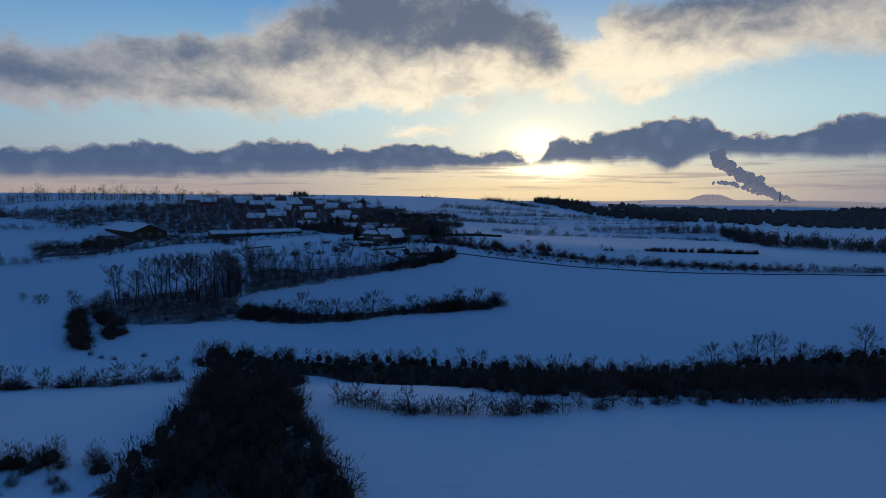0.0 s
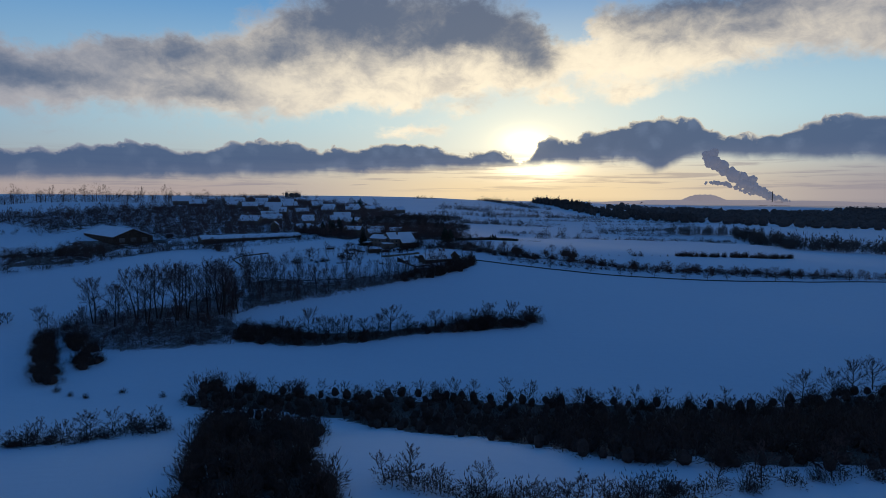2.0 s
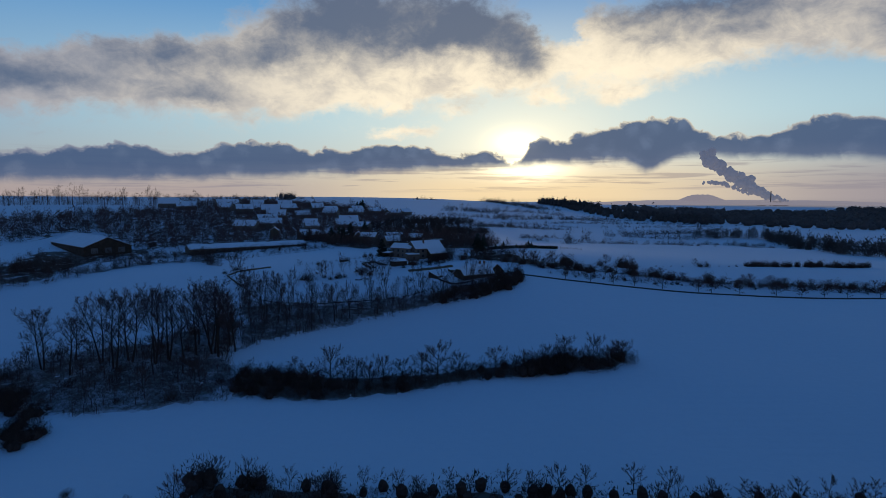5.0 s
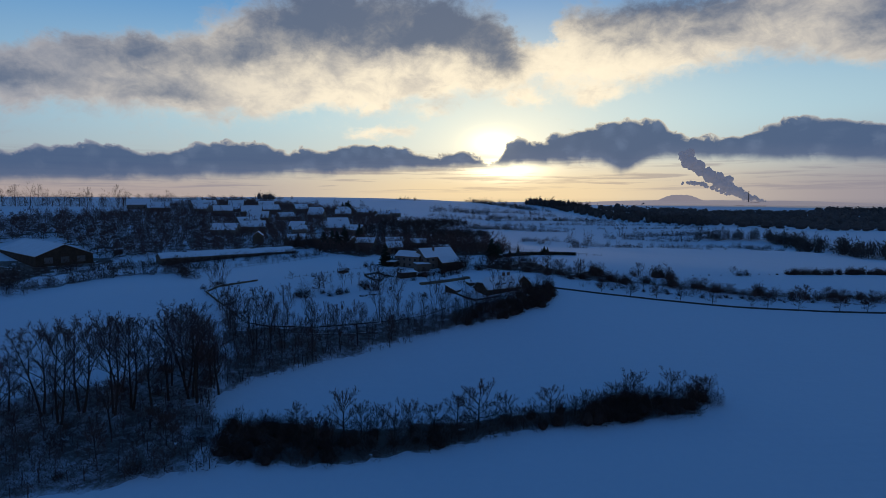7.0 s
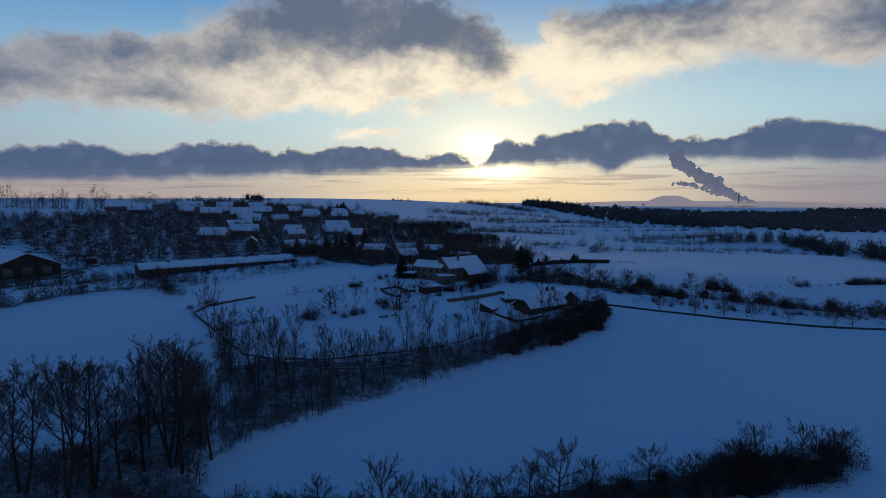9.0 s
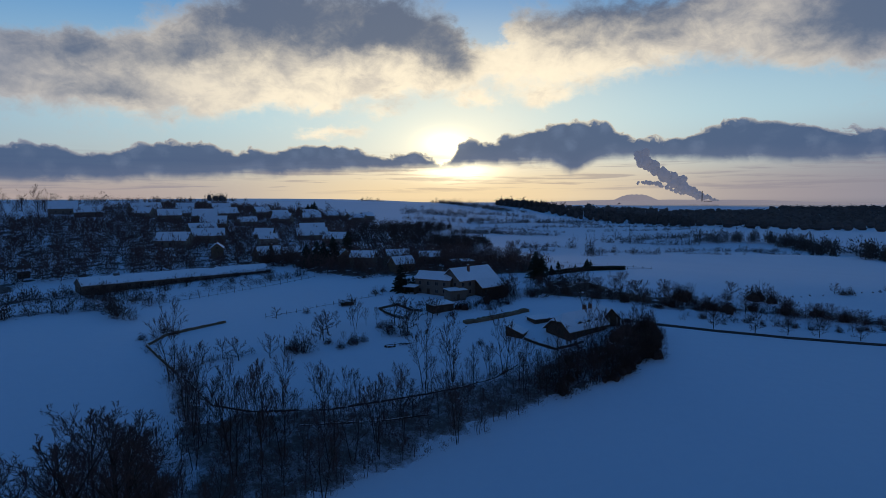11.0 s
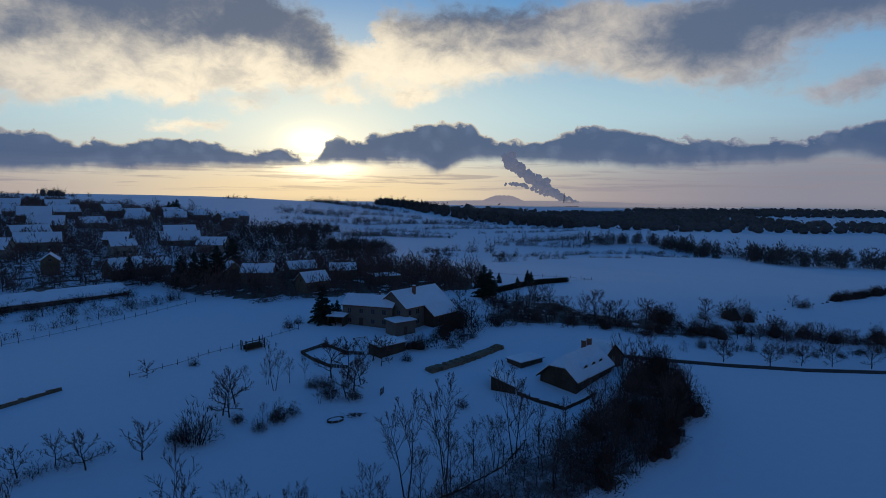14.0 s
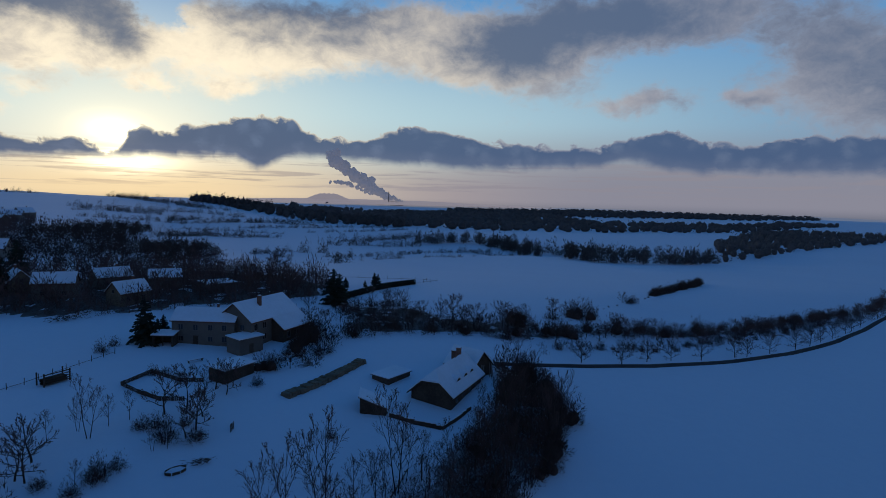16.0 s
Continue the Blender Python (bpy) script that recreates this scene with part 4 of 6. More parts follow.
# ---- lane trees and bank ----
for x, y in ((41, 391), (52, 391.5), (62, 391), (75, 390), (92, 389.5), (98, 389), (111, 388.5), (129, 389), (142, 390), (154, 391.5), (166, 392.5), (195, 397), (209, 399), (233, 403), (244, 404.5), (258, 407), (287, 412), (30, 394.5), (184, 395)):
    plant(rng.choice(ROUND), x, y, rng.uniform(0, 360), rng.uniform(0.75, 1.0), None, "", "trees along the lane")
BANK = [(14, 424), (22, 414), (41, 415), (67, 416), (90, 411), (120, 410), (160, 412), (240, 415)]
strew(along(BANK, 4.2, rng, 2.5), BUSH + THORN[:2], rng, 0.6, 0.95, "bushes on the bank above the lane")
strew(along([(30, 402), (80, 400), (130, 402), (200, 405)], 5, rng, 3), BUSH, rng, 0.5, 0.8, "bushes on the bank above the lane")
far_stuff("bank_scrub", "dark scrub along the bank above the lane", line_of(BANK, 1.6, 3.0, 68) + line_of([(25, 404), (80, 401), (130, 403), (240, 409)], 3.0, 3.5, 69), 1.4, 4.0, 44, 68, "undergrowth", BRUSH, 0.6, 0.018, 0.32)
far_stuff("bank_trees", "thick row of bare trees on the bank above the lane", line_of([(64, 412), (90, 408), (130, 405), (165, 406), (205, 409), (250, 412), (330, 428)], 1.9, 3.2, 83), 3.0, 5.5, 46, 83, "trees", TWIG, 0.45, 0.014, 0.32)
strew(along([(30, 408), (64, 411), (90, 408), (130, 405), (165, 406), (205, 409), (250, 412), (330, 428)], 7.5, rng, 2.5), ROUND, rng, 0.6, 0.95, "trees on the bank above the lane")
for x, y, k, s in ((15, 427, "round0", 1.0), (20, 424, "round1", 0.8), (36, 424, "thorn0", 1.05), (38, 426, "thorn1", 0.9), (57, 430, "bush0", 0.8), (61, 434, "round2", 0.8), (71, 432, "thorn2", 1.1), (74, 430, "thorn3", 1.0),
                   (27, 418, "round3", 0.75), (52, 412, "round0", 0.75), (67, 413, "round1", 0.8), (119, 448, "bush1", 1.0), (123, 449, "bush2", 0.9), (116, 449, "small0", 1.0)):
    plant(k, x, y, rng.uniform(0, 360), s * 1.25, None, "", "trees above the lane")
strew(along([(150, 460), (185, 473), (226, 487), (255, 500)], 3.2, rng, 1.0), THORN, rng, 0.7, 0.9, "field hedge on the hill")
strew(along([(86, 439), (112, 447), (148, 458)], 6, rng, 0.8), BUSH, rng, 0.2, 0.35, "weeds on the field edge")

litter("bank_floor", "dead grass and scrub showing through snow on the bank", band(BANK, 3.0), 0.10, 1.6, 2.0)
litter("bank_floor", "dead grass showing through snow along the lane", band([(25, 403), (80, 400.5), (130, 402), (240, 408)], 2.6), 0.0, 1.6, 2.0)

# ---- garden and orchard ----
for x, y, k, s in ((-97, 405, "small0", 0.75), (-102, 374, "small1", 0.95), (-95, 375, "small2", 1.0), (-88, 378, "bush0", 1.3), (-90, 379, "bush1", 1.1), (-83, 385, "small3", 1.0), (-78, 381, "tall0", 0.42), (-76, 382, "bush2", 0.8), (-79, 380, "bush3", 0.8),
                   (-68, 387, "tall1", 0.45), (-66, 387, "tall2", 0.42), (-63, 389, "small0", 1.15), (-61, 391, "small1", 1.1), (-66, 389, "bush0", 0.8), (-62, 388, "bush1", 0.9), (-57, 401, "small2", 0.9), (-53, 402, "small3", 0.85), (-89, 410, "bush2", 0.55), (-65.5, 436, "bush3", 0.8), (-68, 433, "bush0", 0.6),
                   (-42.7, 382, "bush1", 0.62), (-117, 375, "small0", 0.8), (-110, 374, "small1", 0.8), (-106, 376, "small2", 0.8), (-124, 394, "bush0", 0.7), (-121, 393, "bush1", 0.8), (-128, 389, "bush2", 0.6), (-59, 410, "bush3", 0.5), (-62, 416, "bush0", 0.45), (-60, 416, "bush1", 0.5)):
    plant(k, x, y, rng.uniform(0, 360), s * (1.25 if k[:4] in ("tall", "smal") else 1.1), None, "", "garden trees")
for x, y, k, s in ((-59.4, 436.4, "spruce0", 1.15), (-6.5, 455, "spruce1", 1.25), (-3, 458, "spruce0", 0.9), (-57.5, 441, "spruce1", 0.4), (-56, 441, "spruce0", 0.4), (-54.5, 442, "spruce1", 0.42), (6, 474, "spruce0", 0.3), (12, 483, "spruce1", 0.35), (20, 484, "spruce0", 0.25), (29, 493, "spruce1", 0.42), (31, 494, "spruce0", 0.4), (27, 490, "spruce0", 0.35),
                   (-112, 514, "spruce1", 0.8), (-88, 500, "spruce0", 1.1), (-84, 503, "spruce1", 1.2), (-91, 503, "spruce0", 1.1), (-95, 497, "spruce1", 1.0), (-120, 933, "spruce0", 1.4), (-117, 935, "spruce1", 1.5), (-124, 931, "spruce1", 1.2), (-78, 540, "spruce1", 1.1)):
    plant(k, x, y, rng.uniform(0, 360), s)

for x, y, k, s in ((-84, 386, "small0", 1.25), (-82, 390, "small1", 1.1), (-80, 395, "tall0", 0.5), (-76, 397, "tall1", 0.55), (-75, 394, "tall3", 0.5), (-82, 383, "bush1", 0.7), (-75, 383, "bush0", 0.7), (-73, 384, "bush2", 0.7), (-72, 397, "tall2", 0.5), (-69, 398, "tall0", 0.5),
                   (-68, 394, "bush3", 0.9), (-66, 394, "bush1", 0.9), (-64, 398, "small2", 1.3), (-61, 397, "small3", 1.2), (-62, 393, "bush2", 0.6), (-59, 395, "small0", 1.0), (-54, 405, "small1", 0.9), (-51, 405, "small2", 0.85), (-47, 404, "bush0", 0.5), (-58, 414, "bush1", 0.4), (-55, 416, "bush3", 0.45)):
    plant(k, x, y, rng.uniform(0, 360), s * (1.25 if k[:4] in ("tall", "smal") else 1.1), None, "", "garden trees")

# thickets round the farmhouse and along its drive
strew([(-43, 411), (-40.5, 412.5), (-38, 414), (-36, 417), (-34, 415), (-33, 419), (-31, 421)], THORN[:2] + BUSH, rng, 0.6, 0.85, "dark shrubs beside the farm drive")
strew([(-27, 425), (-25, 428), (-29, 423)], THORN, rng, 0.8, 1.0, "dark shrubs beside the farm drive")
DRIVE = [(-38, 409), (-30, 415), (-26, 420), (-16, 425), (-5, 426), (8, 425), (16, 422)]
far_stuff("drive_scrub", "dark shrubs and saplings along the farm drive", line_of(DRIVE, 1.3, 3.0, 70) + area([(-30, 414), (-24, 418), (-20, 440), (-26, 445), (-29, 430)], 2.2, 71) + area([(-12, 432), (12, 432), (14, 448), (0, 452), (-16, 446)], 3.4, 72), 1.5, 4.8, 44, 70, "undergrowth", BRUSH, 0.5, 0.016)
strew(along(DRIVE, 6.0, rng, 2.5), SMALL + TALL[:1] + BUSH, rng, 0.6, 1.0, "trees along the farm drive")
strew([(-24, 438), (-18, 446), (-14, 436), (-2, 440), (6, 446), (12, 438), (-22, 428)], ROUND, rng, 0.6, 0.85, "trees beside the farmhouse")
litter("drive_floor", "dead grass and brush showing through snow beside the drive", band(DRIVE, 2.6), 0.0, 1.4, 2.0)
BEHIND = [(-118, 512), (-100, 498), (-92, 480), (-74, 466), (-60, 463), (-40, 462), (-28, 460), (-8, 466), (0, 470), (8, 490), (4, 520), (-20, 540), (-60, 525)]
BELT = [(-18, 422), (-12, 436), (-6, 450), (10, 449), (18, 434), (40, 426), (40, 416), (20, 416), (2, 420)]
far_stuff("belt_scrub", "dark scrub belt between the farmhouse and the lane", area(BELT, 2.8, 77), 1.6, 4.6, 40, 77, "undergrowth", BRUSH, 0.55, 0.018, 0.4)
strew(scatter(BELT, 5.6, rng), ROUND + TALL[:1] + BUSH, rng, 0.65, 1.0, "trees beside the farmhouse")
litter("belt_floor", WOODFLOOR, BELT, 0.05, 1.5, 3.0, 1.15)


# ---- buildings ----
def wall_box(m, L, W, h, ridge, t=0.35, base=-1.2):
    """Four walls with two gables, ridge along x, centred."""
    a, b = L / 2, W / 2
    m.box(-a, -b, base, a, -b + t, h)
    m.box(-a, b - t, base, a, b, h)
    for x0, x1 in ((-a, -a + t), (a - t, a)):
        m.box(x0, -b + t, base, x1, b - t, h)
        if ridge > h:
            n = len(m.v)
            m.v += [(x0, -b, h), (x0, b, h), (x0, 0, ridge), (x1, -b, h), (x1, b, h), (x1, 0, ridge)]
            m.f += [tuple(n + i for i in f) for f in ((0, 2, 1), (3, 4, 5), (0, 1, 4, 3), (1, 2, 5, 4), (2, 0, 3, 5))]


def pitched(m, L, W, h, ridge, over, t, lift=0.0):
    """Two roof slopes as plates; ridge along x."""
    a, b = L / 2 + over, W / 2 + over
    e = h - (ridge - h) / (W / 2) * over + lift
    r = ridge + lift
    m.slab((-a, -b, e), (a, -b, e), (a, 0, r), (-a, 0, r), t)
    m.slab((-a, 0, r), (a, 0, r), (a, b, e), (-a, b, e), t)


def window(parent, x, y, z, w, h, face):
    """A window on a wall: frame, two panes and a sill. face: 'x-', 'x+', 'y-' or 'y+'."""
    turn = {"y-": 0, "x+": 90, "y+": 180, "x-": 270}[face]
    f, s = M(), 0.09
    f.box(-w / 2, -0.05, 0, -w / 2 + s, 0.06, h)
    f.box(w / 2 - s, -0.05, 0, w / 2, 0.06, h)
    f.box(-w / 2 + s, -0.05, 0, w / 2 - s, 0.06, s)
    f.box(-w / 2 + s, -0.05, h - s, w / 2 - s, 0.06, h)
    f.box(-s / 2, -0.05, s, s / 2, 0.06, h - s)
    ob = part("window", f, FRAME, parent)
    ob.matrix_basis = pose(x, y, z, 0, 0, turn)
    for x0, x1 in ((-w / 2 + s, -s / 2), (s / 2, w / 2 - s)):
        g = M()
        g.box(x0, -0.02, s, x1, 0.02, h - s)
        part("pane", g, GLASS, ob)
    sl = M()
    sl.box(-w / 2 - 0.08, -0.16, -0.08, w / 2 + 0.08, 0.02, -0.003)
    part("sill", sl, FRAME, ob)
    return ob


def door(parent, x, y, z, w, h, face, mat=None):
    turn = {"y-": 0, "x+": 90, "y+": 180, "x-": 270}[face]
    d = M()
    d.box(-w / 2, -0.06, 0, w / 2, 0.04, h)
    ob = part("door", d, mat or TIMBER, parent, "dark plank door")
    ob.matrix_basis = pose(x, y, z, 0, 0, turn)
    k = M()
    k.box(w * 0.3, -0.11, h * 0.48, w * 0.3 + 0.12, -0.063, h * 0.5)
    part("handle", k, SHEET, ob)
    return ob


def chimney(parent, x, y, z0, z1, s=0.55):
    c = M()
    c.box(x - s / 2, y - s / 2, z0, x + s / 2, y + s / 2, z1)
    c.box(x - s / 2 - 0.07, y - s / 2 - 0.07, z1 + 0.003, x + s / 2 + 0.07, y + s / 2 + 0.07, z1 + 0.12)
    ob = part("chimney", c, BRICK, parent)
    n = M()
    n.hexa([(x - s / 2, y - s / 2, z1 + 0.123), (x + s / 2, y - s / 2, z1 + 0.123), (x + s / 2, y + s / 2, z1 + 0.123), (x - s / 2, y + s / 2, z1 + 0.123),
            (x - s / 3, y - s / 3, z1 + 0.28), (x + s / 3, y - s / 3, z1 + 0.28), (x + s / 3, y + s / 3, z1 + 0.28), (x - s / 3, y + s / 3, z1 + 0.28)])
    part("snow_cap", n, ROOFSNOW, ob)
    return ob


def house(name, label, x, y, turn, L, W, h, ridge, wall=None, roof=None, windows=3, chim=True, cat="house", group="", snow=0.18, z=None, gable_windows=True, snow_side=0):
    ob = thing(name, label, cat, group, pose(x, y, gz(x, y) if z is None else z, 0, 0, turn))
    w = M()
    wall_box(w, L, W, h, ridge)
    part("wall", w, wall or PLASTER, ob)
    r = M()
    pitched(r, L, W, h, ridge, 0.4, 0.16, 0.17)
    part("roof", r, roof or TILE, ob)
    if snow:
        s = M()
        pitched(s, L, W, h, ridge, 0.36, snow - 0.004, 0.17 + snow)
        part("snow_cover", s, ROOFSNOW, ob)
    step = L / (windows + 1) if windows else 0
    for i in range(windows):
        for side, face in ((-W / 2 - 0.02, "y-"), (W / 2 + 0.02, "y+")):
            px = -L / 2 + step * (i + 1)
            if i == windows // 2 and face == "y-":
                door(ob, px, side, 0.05, 1.0, 2.05, face)
            else:
                window(ob, px, side, 0.95, 1.1, 1.3, face)
    if gable_windows and windows:
        for sx, face in ((-L / 2 - 0.02, "x-"), (L / 2 + 0.02, "x+")):
            window(ob, sx, 0, h * 0.95, 0.9, 1.1, face)
    if chim:
        chimney(ob, L * 0.18, 0.3, ridge - 0.4, ridge + 1.1)
    return ob


def lean_roof(name, label, x, y, turn, L, W, h0, h1, wall, cat="shed", group="", posts=False, snow=0.2):
    """A shed with a roof in one slope, low at the front."""
    ob = thing(name, label, cat, group, pose(x, y, gz(x, y), 0, 0, turn))
    a, b = L / 2, W / 2
    w = M()
    w.hexa([(-a, b - 0.15, -0.8), (a, b - 0.15, -0.8), (a, b, -0.8), (-a, b, -0.8), (-a, b - 0.15, h1), (a, b - 0.15, h1), (a, b, h1), (-a, b, h1)])
    for x0 in (-a, a - 0.15):
        w.hexa([(x0, -b, -0.8), (x0 + 0.15, -b, -0.8), (x0 + 0.15, b - 0.153, -0.8), (x0, b - 0.153, -0.8), (x0, -b, h0), (x0 + 0.15, -b, h0), (x0 + 0.15, b - 0.153, h1), (x0, b - 0.153, h1)])
    part("wall", w, wall, ob)
    if posts:
        n = max(2, int(L / 2.5))
        for i in range(n + 1):
            p = M()
            px = -a + 0.3 + (L - 0.6) * i / n
            p.box(px - 0.08, -b + 0.05, -0.6, px + 0.08, -b + 0.21, h0)
            part("post", p, TIMBER, ob)
    else:
        f = M()
        f.box(-a + 0.153, -b, -0.8, a - 0.153, -b + 0.12, h0)
        part("front", f, wall, ob)
        door(ob, 0, -b - 0.01, 0.02, 1.0, min(1.9, h0 - 0.15), "y-")
    r = M()
    r.slab((-a - 0.3, -b - 0.35, h0 + 0.14), (a + 0.3, -b - 0.35, h0 + 0.14), (a + 0.3, b + 0.3, h1 + 0.16), (-a - 0.3, b + 0.3, h1 + 0.16), 0.12)
    part("roof", r, SHEET, ob)
    s = M()
    s.slab((-a - 0.26, -b - 0.3, h0 + 0.14 + snow), (a + 0.26, -b - 0.3, h0 + 0.14 + snow), (a + 0.26, b + 0.26, h1 + 0.16 + snow), (-a - 0.26, b + 0.26, h1 + 0.16 + snow), snow - 0.004)
    part("snow_cover", s, ROOFSNOW, ob)
    return ob


# farmhouse: a main house with a catslide bay, a wing and a porch
fz = 7.4
farm = thing("farmhouse", "grey plastered farmhouse with snow-covered roofs and a long wing", "house", "", pose(-43.6, 427.3, fz, 0, 0, math.degrees(math.atan2(0.54, 0.84))))
w = M()
wall_box(w, 17, 9, 5.4, 8.9)
for i, v in enumerate(w.v):
    w.v[i] = (v[0] + 8.5, v[1], v[2])
part("wall", w, PLASTER, farm)
r, s = M(), M()
pitched(r, 17, 9, 5.4, 8.9, 0.45, 0.18, 0.19)
pitched(s, 17, 9, 5.4, 8.9, 0.41, 0.2, 0.19 + 0.204)
for q in (r, s):
    q.v = [(v[0] + 8.5, v[1], v[2]) for v in q.v]
part("roof", r, TILE, farm)
part("snow_cover", s, ROOFSNOW, farm)
bay, broof, bsnow = M(), M(), M()
bay.hexa([(7, -7.6, -1), (17, -7.6, -1), (17, -4.503, -1), (7, -4.503, -1), (7, -7.6, 3.0), (17, -7.6, 3.0), (17, -4.503, 5.3), (7, -4.503, 5.3)])
part("bay", bay, TIMBER, farm, "dark timber bay under a low roof")
broof.slab((6.6, -8.2, 2.75), (17.4, -8.2, 2.75), (17.4, -4.96, 5.22), (6.6, -4.96, 5.22), 0.16)
bsnow.slab((6.65, -8.15, 2.96), (17.35, -8.15, 2.96), (17.35, -4.96, 5.43), (6.65, -4.96, 5.43), 0.2)
part("bay_roof", broof, TILE, farm)
part("bay_snow", bsnow, ROOFSNOW, farm)
chimney(farm, 6.5, -1.6, 7.6, 9.9, 0.7)
for x in (1.5, 4.4):
    for z in (0.9, 3.4):
        window(farm, x, -4.52, z, 1.2, 1.4, "y-")
for y in (-2.2, 1.8):
    for z in (0.9, 3.4):
        window(farm, -0.02, y, z, 1.1, 1.3, "x-")
for x in (9, 12, 15):
    window(farm, x, -7.62, 0.8, 1.2, 1.3, "y-")
    window(farm, x, 4.52, 3.2, 1.2, 1.3, "y+")
wing = thing("farmhouse_wing", "two-storey plastered wing of the farmhouse with a snowy roof", "house", "", pose(-47.3, 432.6, fz, 0, 0, math.degrees(math.atan2(-0.62, 0.78))))
w, r, s = M(), M(), M()
wall_box(w, 13.5, 6.4, 5.3, 7.4)
pitched(r, 13.5, 6.4, 5.3, 7.4, 0.35, 0.16, 0.17)
pitched(s, 13.5, 6.4, 5.3, 7.4, 0.31, 0.19, 0.17 + 0.194)
part("wall", w, PLASTER, wing)
part("roof", r, TILE, wing)
part("snow_cover", s, ROOFSNOW, wing)
chimney(wing, 2.0, 0.2, 7.0, 8.4, 0.4)
for x in (-4.8, -1.6, 1.6, 4.6):
    window(wing, x, -3.22, 3.3, 1.1, 1.3, "y-")
    if x != -1.6:
        window(wing, x, -3.22, 0.9, 1.1, 1.2, "y-")
door(wing, -1.6, -3.21, 0.05, 1.1, 2.1, "y-")
for z in (0.9, 3.3):
    window(wing, -6.77, 0, z, 1.1, 1.3, "x-")
lean_roof("porch", "low porch with a flat snowy roof against the farmhouse", -42.8, 422.6, 20, 6.0, 4.0, 3.0, 3.3, PLASTER, "porch")
lean_roof("lean_to", "small open lean-to with snow on its roof", -56.0, 433.5, -35, 4.2, 3.0, 2.1, 2.5, TIMBER, "shed", "", True)
lean_roof("dark_shed", "long dark timber shed with a snowy flat roof", -49.6, 409.8, 28, 7.5, 3.8, 2.0, 2.4, TIMBER, "shed")

# thatched cottage in the yard, with its gabled porch house
def plate(m, pts, t):
    """A flat piece of thickness t, straight down, under the corners pts."""
    n, k = len(m.v), len(pts)
    m.v += [tuple(p) for p in pts] + [(p[0], p[1], p[2] - t) for p in pts]
    m.f += [tuple(range(n, n + k)), tuple(range(n + 2 * k - 1, n + k - 1, -1))]
    m.f += [(n + i, n + k + i, n + k + (i + 1) % k, n + (i + 1) % k) for i in range(k)]


def half_hipped(m, a, b, e, r, zh, draw, t, lift):
    """A roof with its ridge along x, plain at one end and with a half hip at the other."""
    yh = b * (r - zh) / (r - e)
    for s in (-1, 1):
        pts = [(-a, s * b, e + lift), (a, s * b, e + lift), (a, 0, r + lift), (-a + draw, 0, r + lift), (-a, s * yh, zh + lift)]
        plate(m, pts if s < 0 else pts[::-1], t)
    plate(m, [(-a, -yh, zh + lift), (-a + draw, 0, r + lift), (-a, yh, zh + lift)], t)


cottage = thing("cottage", "old cottage with a half-hipped snowy roof and dark boarded gable", "cottage", "", pose(-13.9, 390.0, 1.7, 0, 0, 31))
w, r, s = M(), M(), M()
wall_box(w, 16.4, 8.0, 2.7, 2.7)
for x0, x1, zh in ((-8.2, -7.95, 4.5), (7.95, 8.2, 6.15)):
    yh = 4.0 * (6.2 - zh) / 3.5
    n = len(w.v)
    w.v += [(x, y, z) for x in (x0, x1) for y, z in ((-3.997, 2.703), (3.997, 2.703), (yh, zh), (-yh, zh))]
    w.f += [tuple(n + i for i in f) for f in ((0, 3, 2, 1), (4, 5, 6, 7), (0, 1, 5, 4), (1, 2, 6, 5), (2, 3, 7, 6), (3, 0, 4, 7))]
part("wall", w, TIMBER, cottage)
half_hipped(r, 8.8, 4.7, 2.09, 6.2, 4.6, 2.6, 0.22, 0.24)
part("roof", r, TIMBER, cottage)
half_hipped(s, 8.75, 4.64, 2.14, 6.2, 4.62, 2.6, 0.28, 0.53)
part("snow_cover", s, ROOFSNOW, cottage)
for x in (-2.6, 1.0, 4.4):
    f, c = M(), M()
    arc = [(math.cos(0.3927 * i), math.sin(0.3927 * i)) for i in range(9)]
    f.poly([(x + u * 1.05, -3.2, 3.86 + v * 0.62) for u, v in arc])
    f.poly([(x + u * 1.05, -2.95, 3.86 + v * 0.62) for u, v in arc[::-1]])
    for k in range(9):
        u, v = arc[k]
        c.v += [(x + u * 1.05, -3.3, 3.88 + v * 0.64), (x + u * 1.3, -3.3, 3.9 + v * 0.9), (x + u * 1.15, -1.2, 4.35 + v * 0.9), (x + u * 1.0, -1.2, 4.2 + v * 0.6)]
    c.f += [tuple(4 * k + i for i in q) for k in range(8) for q in ((0, 4, 5, 1), (1, 5, 6, 2), (2, 6, 7, 3), (3, 7, 4, 0))] + [(0, 1, 2, 3), (35, 34, 33, 32)]
    d = part("dormer", f, TIMBER, cottage, "dark eyebrow dormer")
    part("snow_cap", c, ROOFSNOW, d)
for x in (-5.5, -2, 1.5, 4.8):
    window(cottage, x, -4.02, 0.8, 0.9, 0.9, "y-")
door(cottage, 7.3, -4.01, 0.05, 1.0, 1.9, "y-")
chimney(cottage, 3.6, 0.3, 5.8, 7.9, 0.8)
chimney(cottage, 6.2, 0.3, 5.8, 7.9, 0.8)
cg = house("cottage_porch", "small gabled entrance house with pale timber props", -3.5, 396.6, 282, 7.5, 6.4, 2.4, 5.4, TIMBER, TIMBER, 0, False, "cottage", "", 0.28, 2.6)
for x in (-1.6, 1.6):
    for dy in (0, 0.5):
        p = M()
        p.tube((4.6 + dy, x, -0.8), (4.6 + dy, x * 0.8, 3.2), 0.12, 0.1, 6)
        part("prop", p, PALE, cg, "pale peeled timber prop")
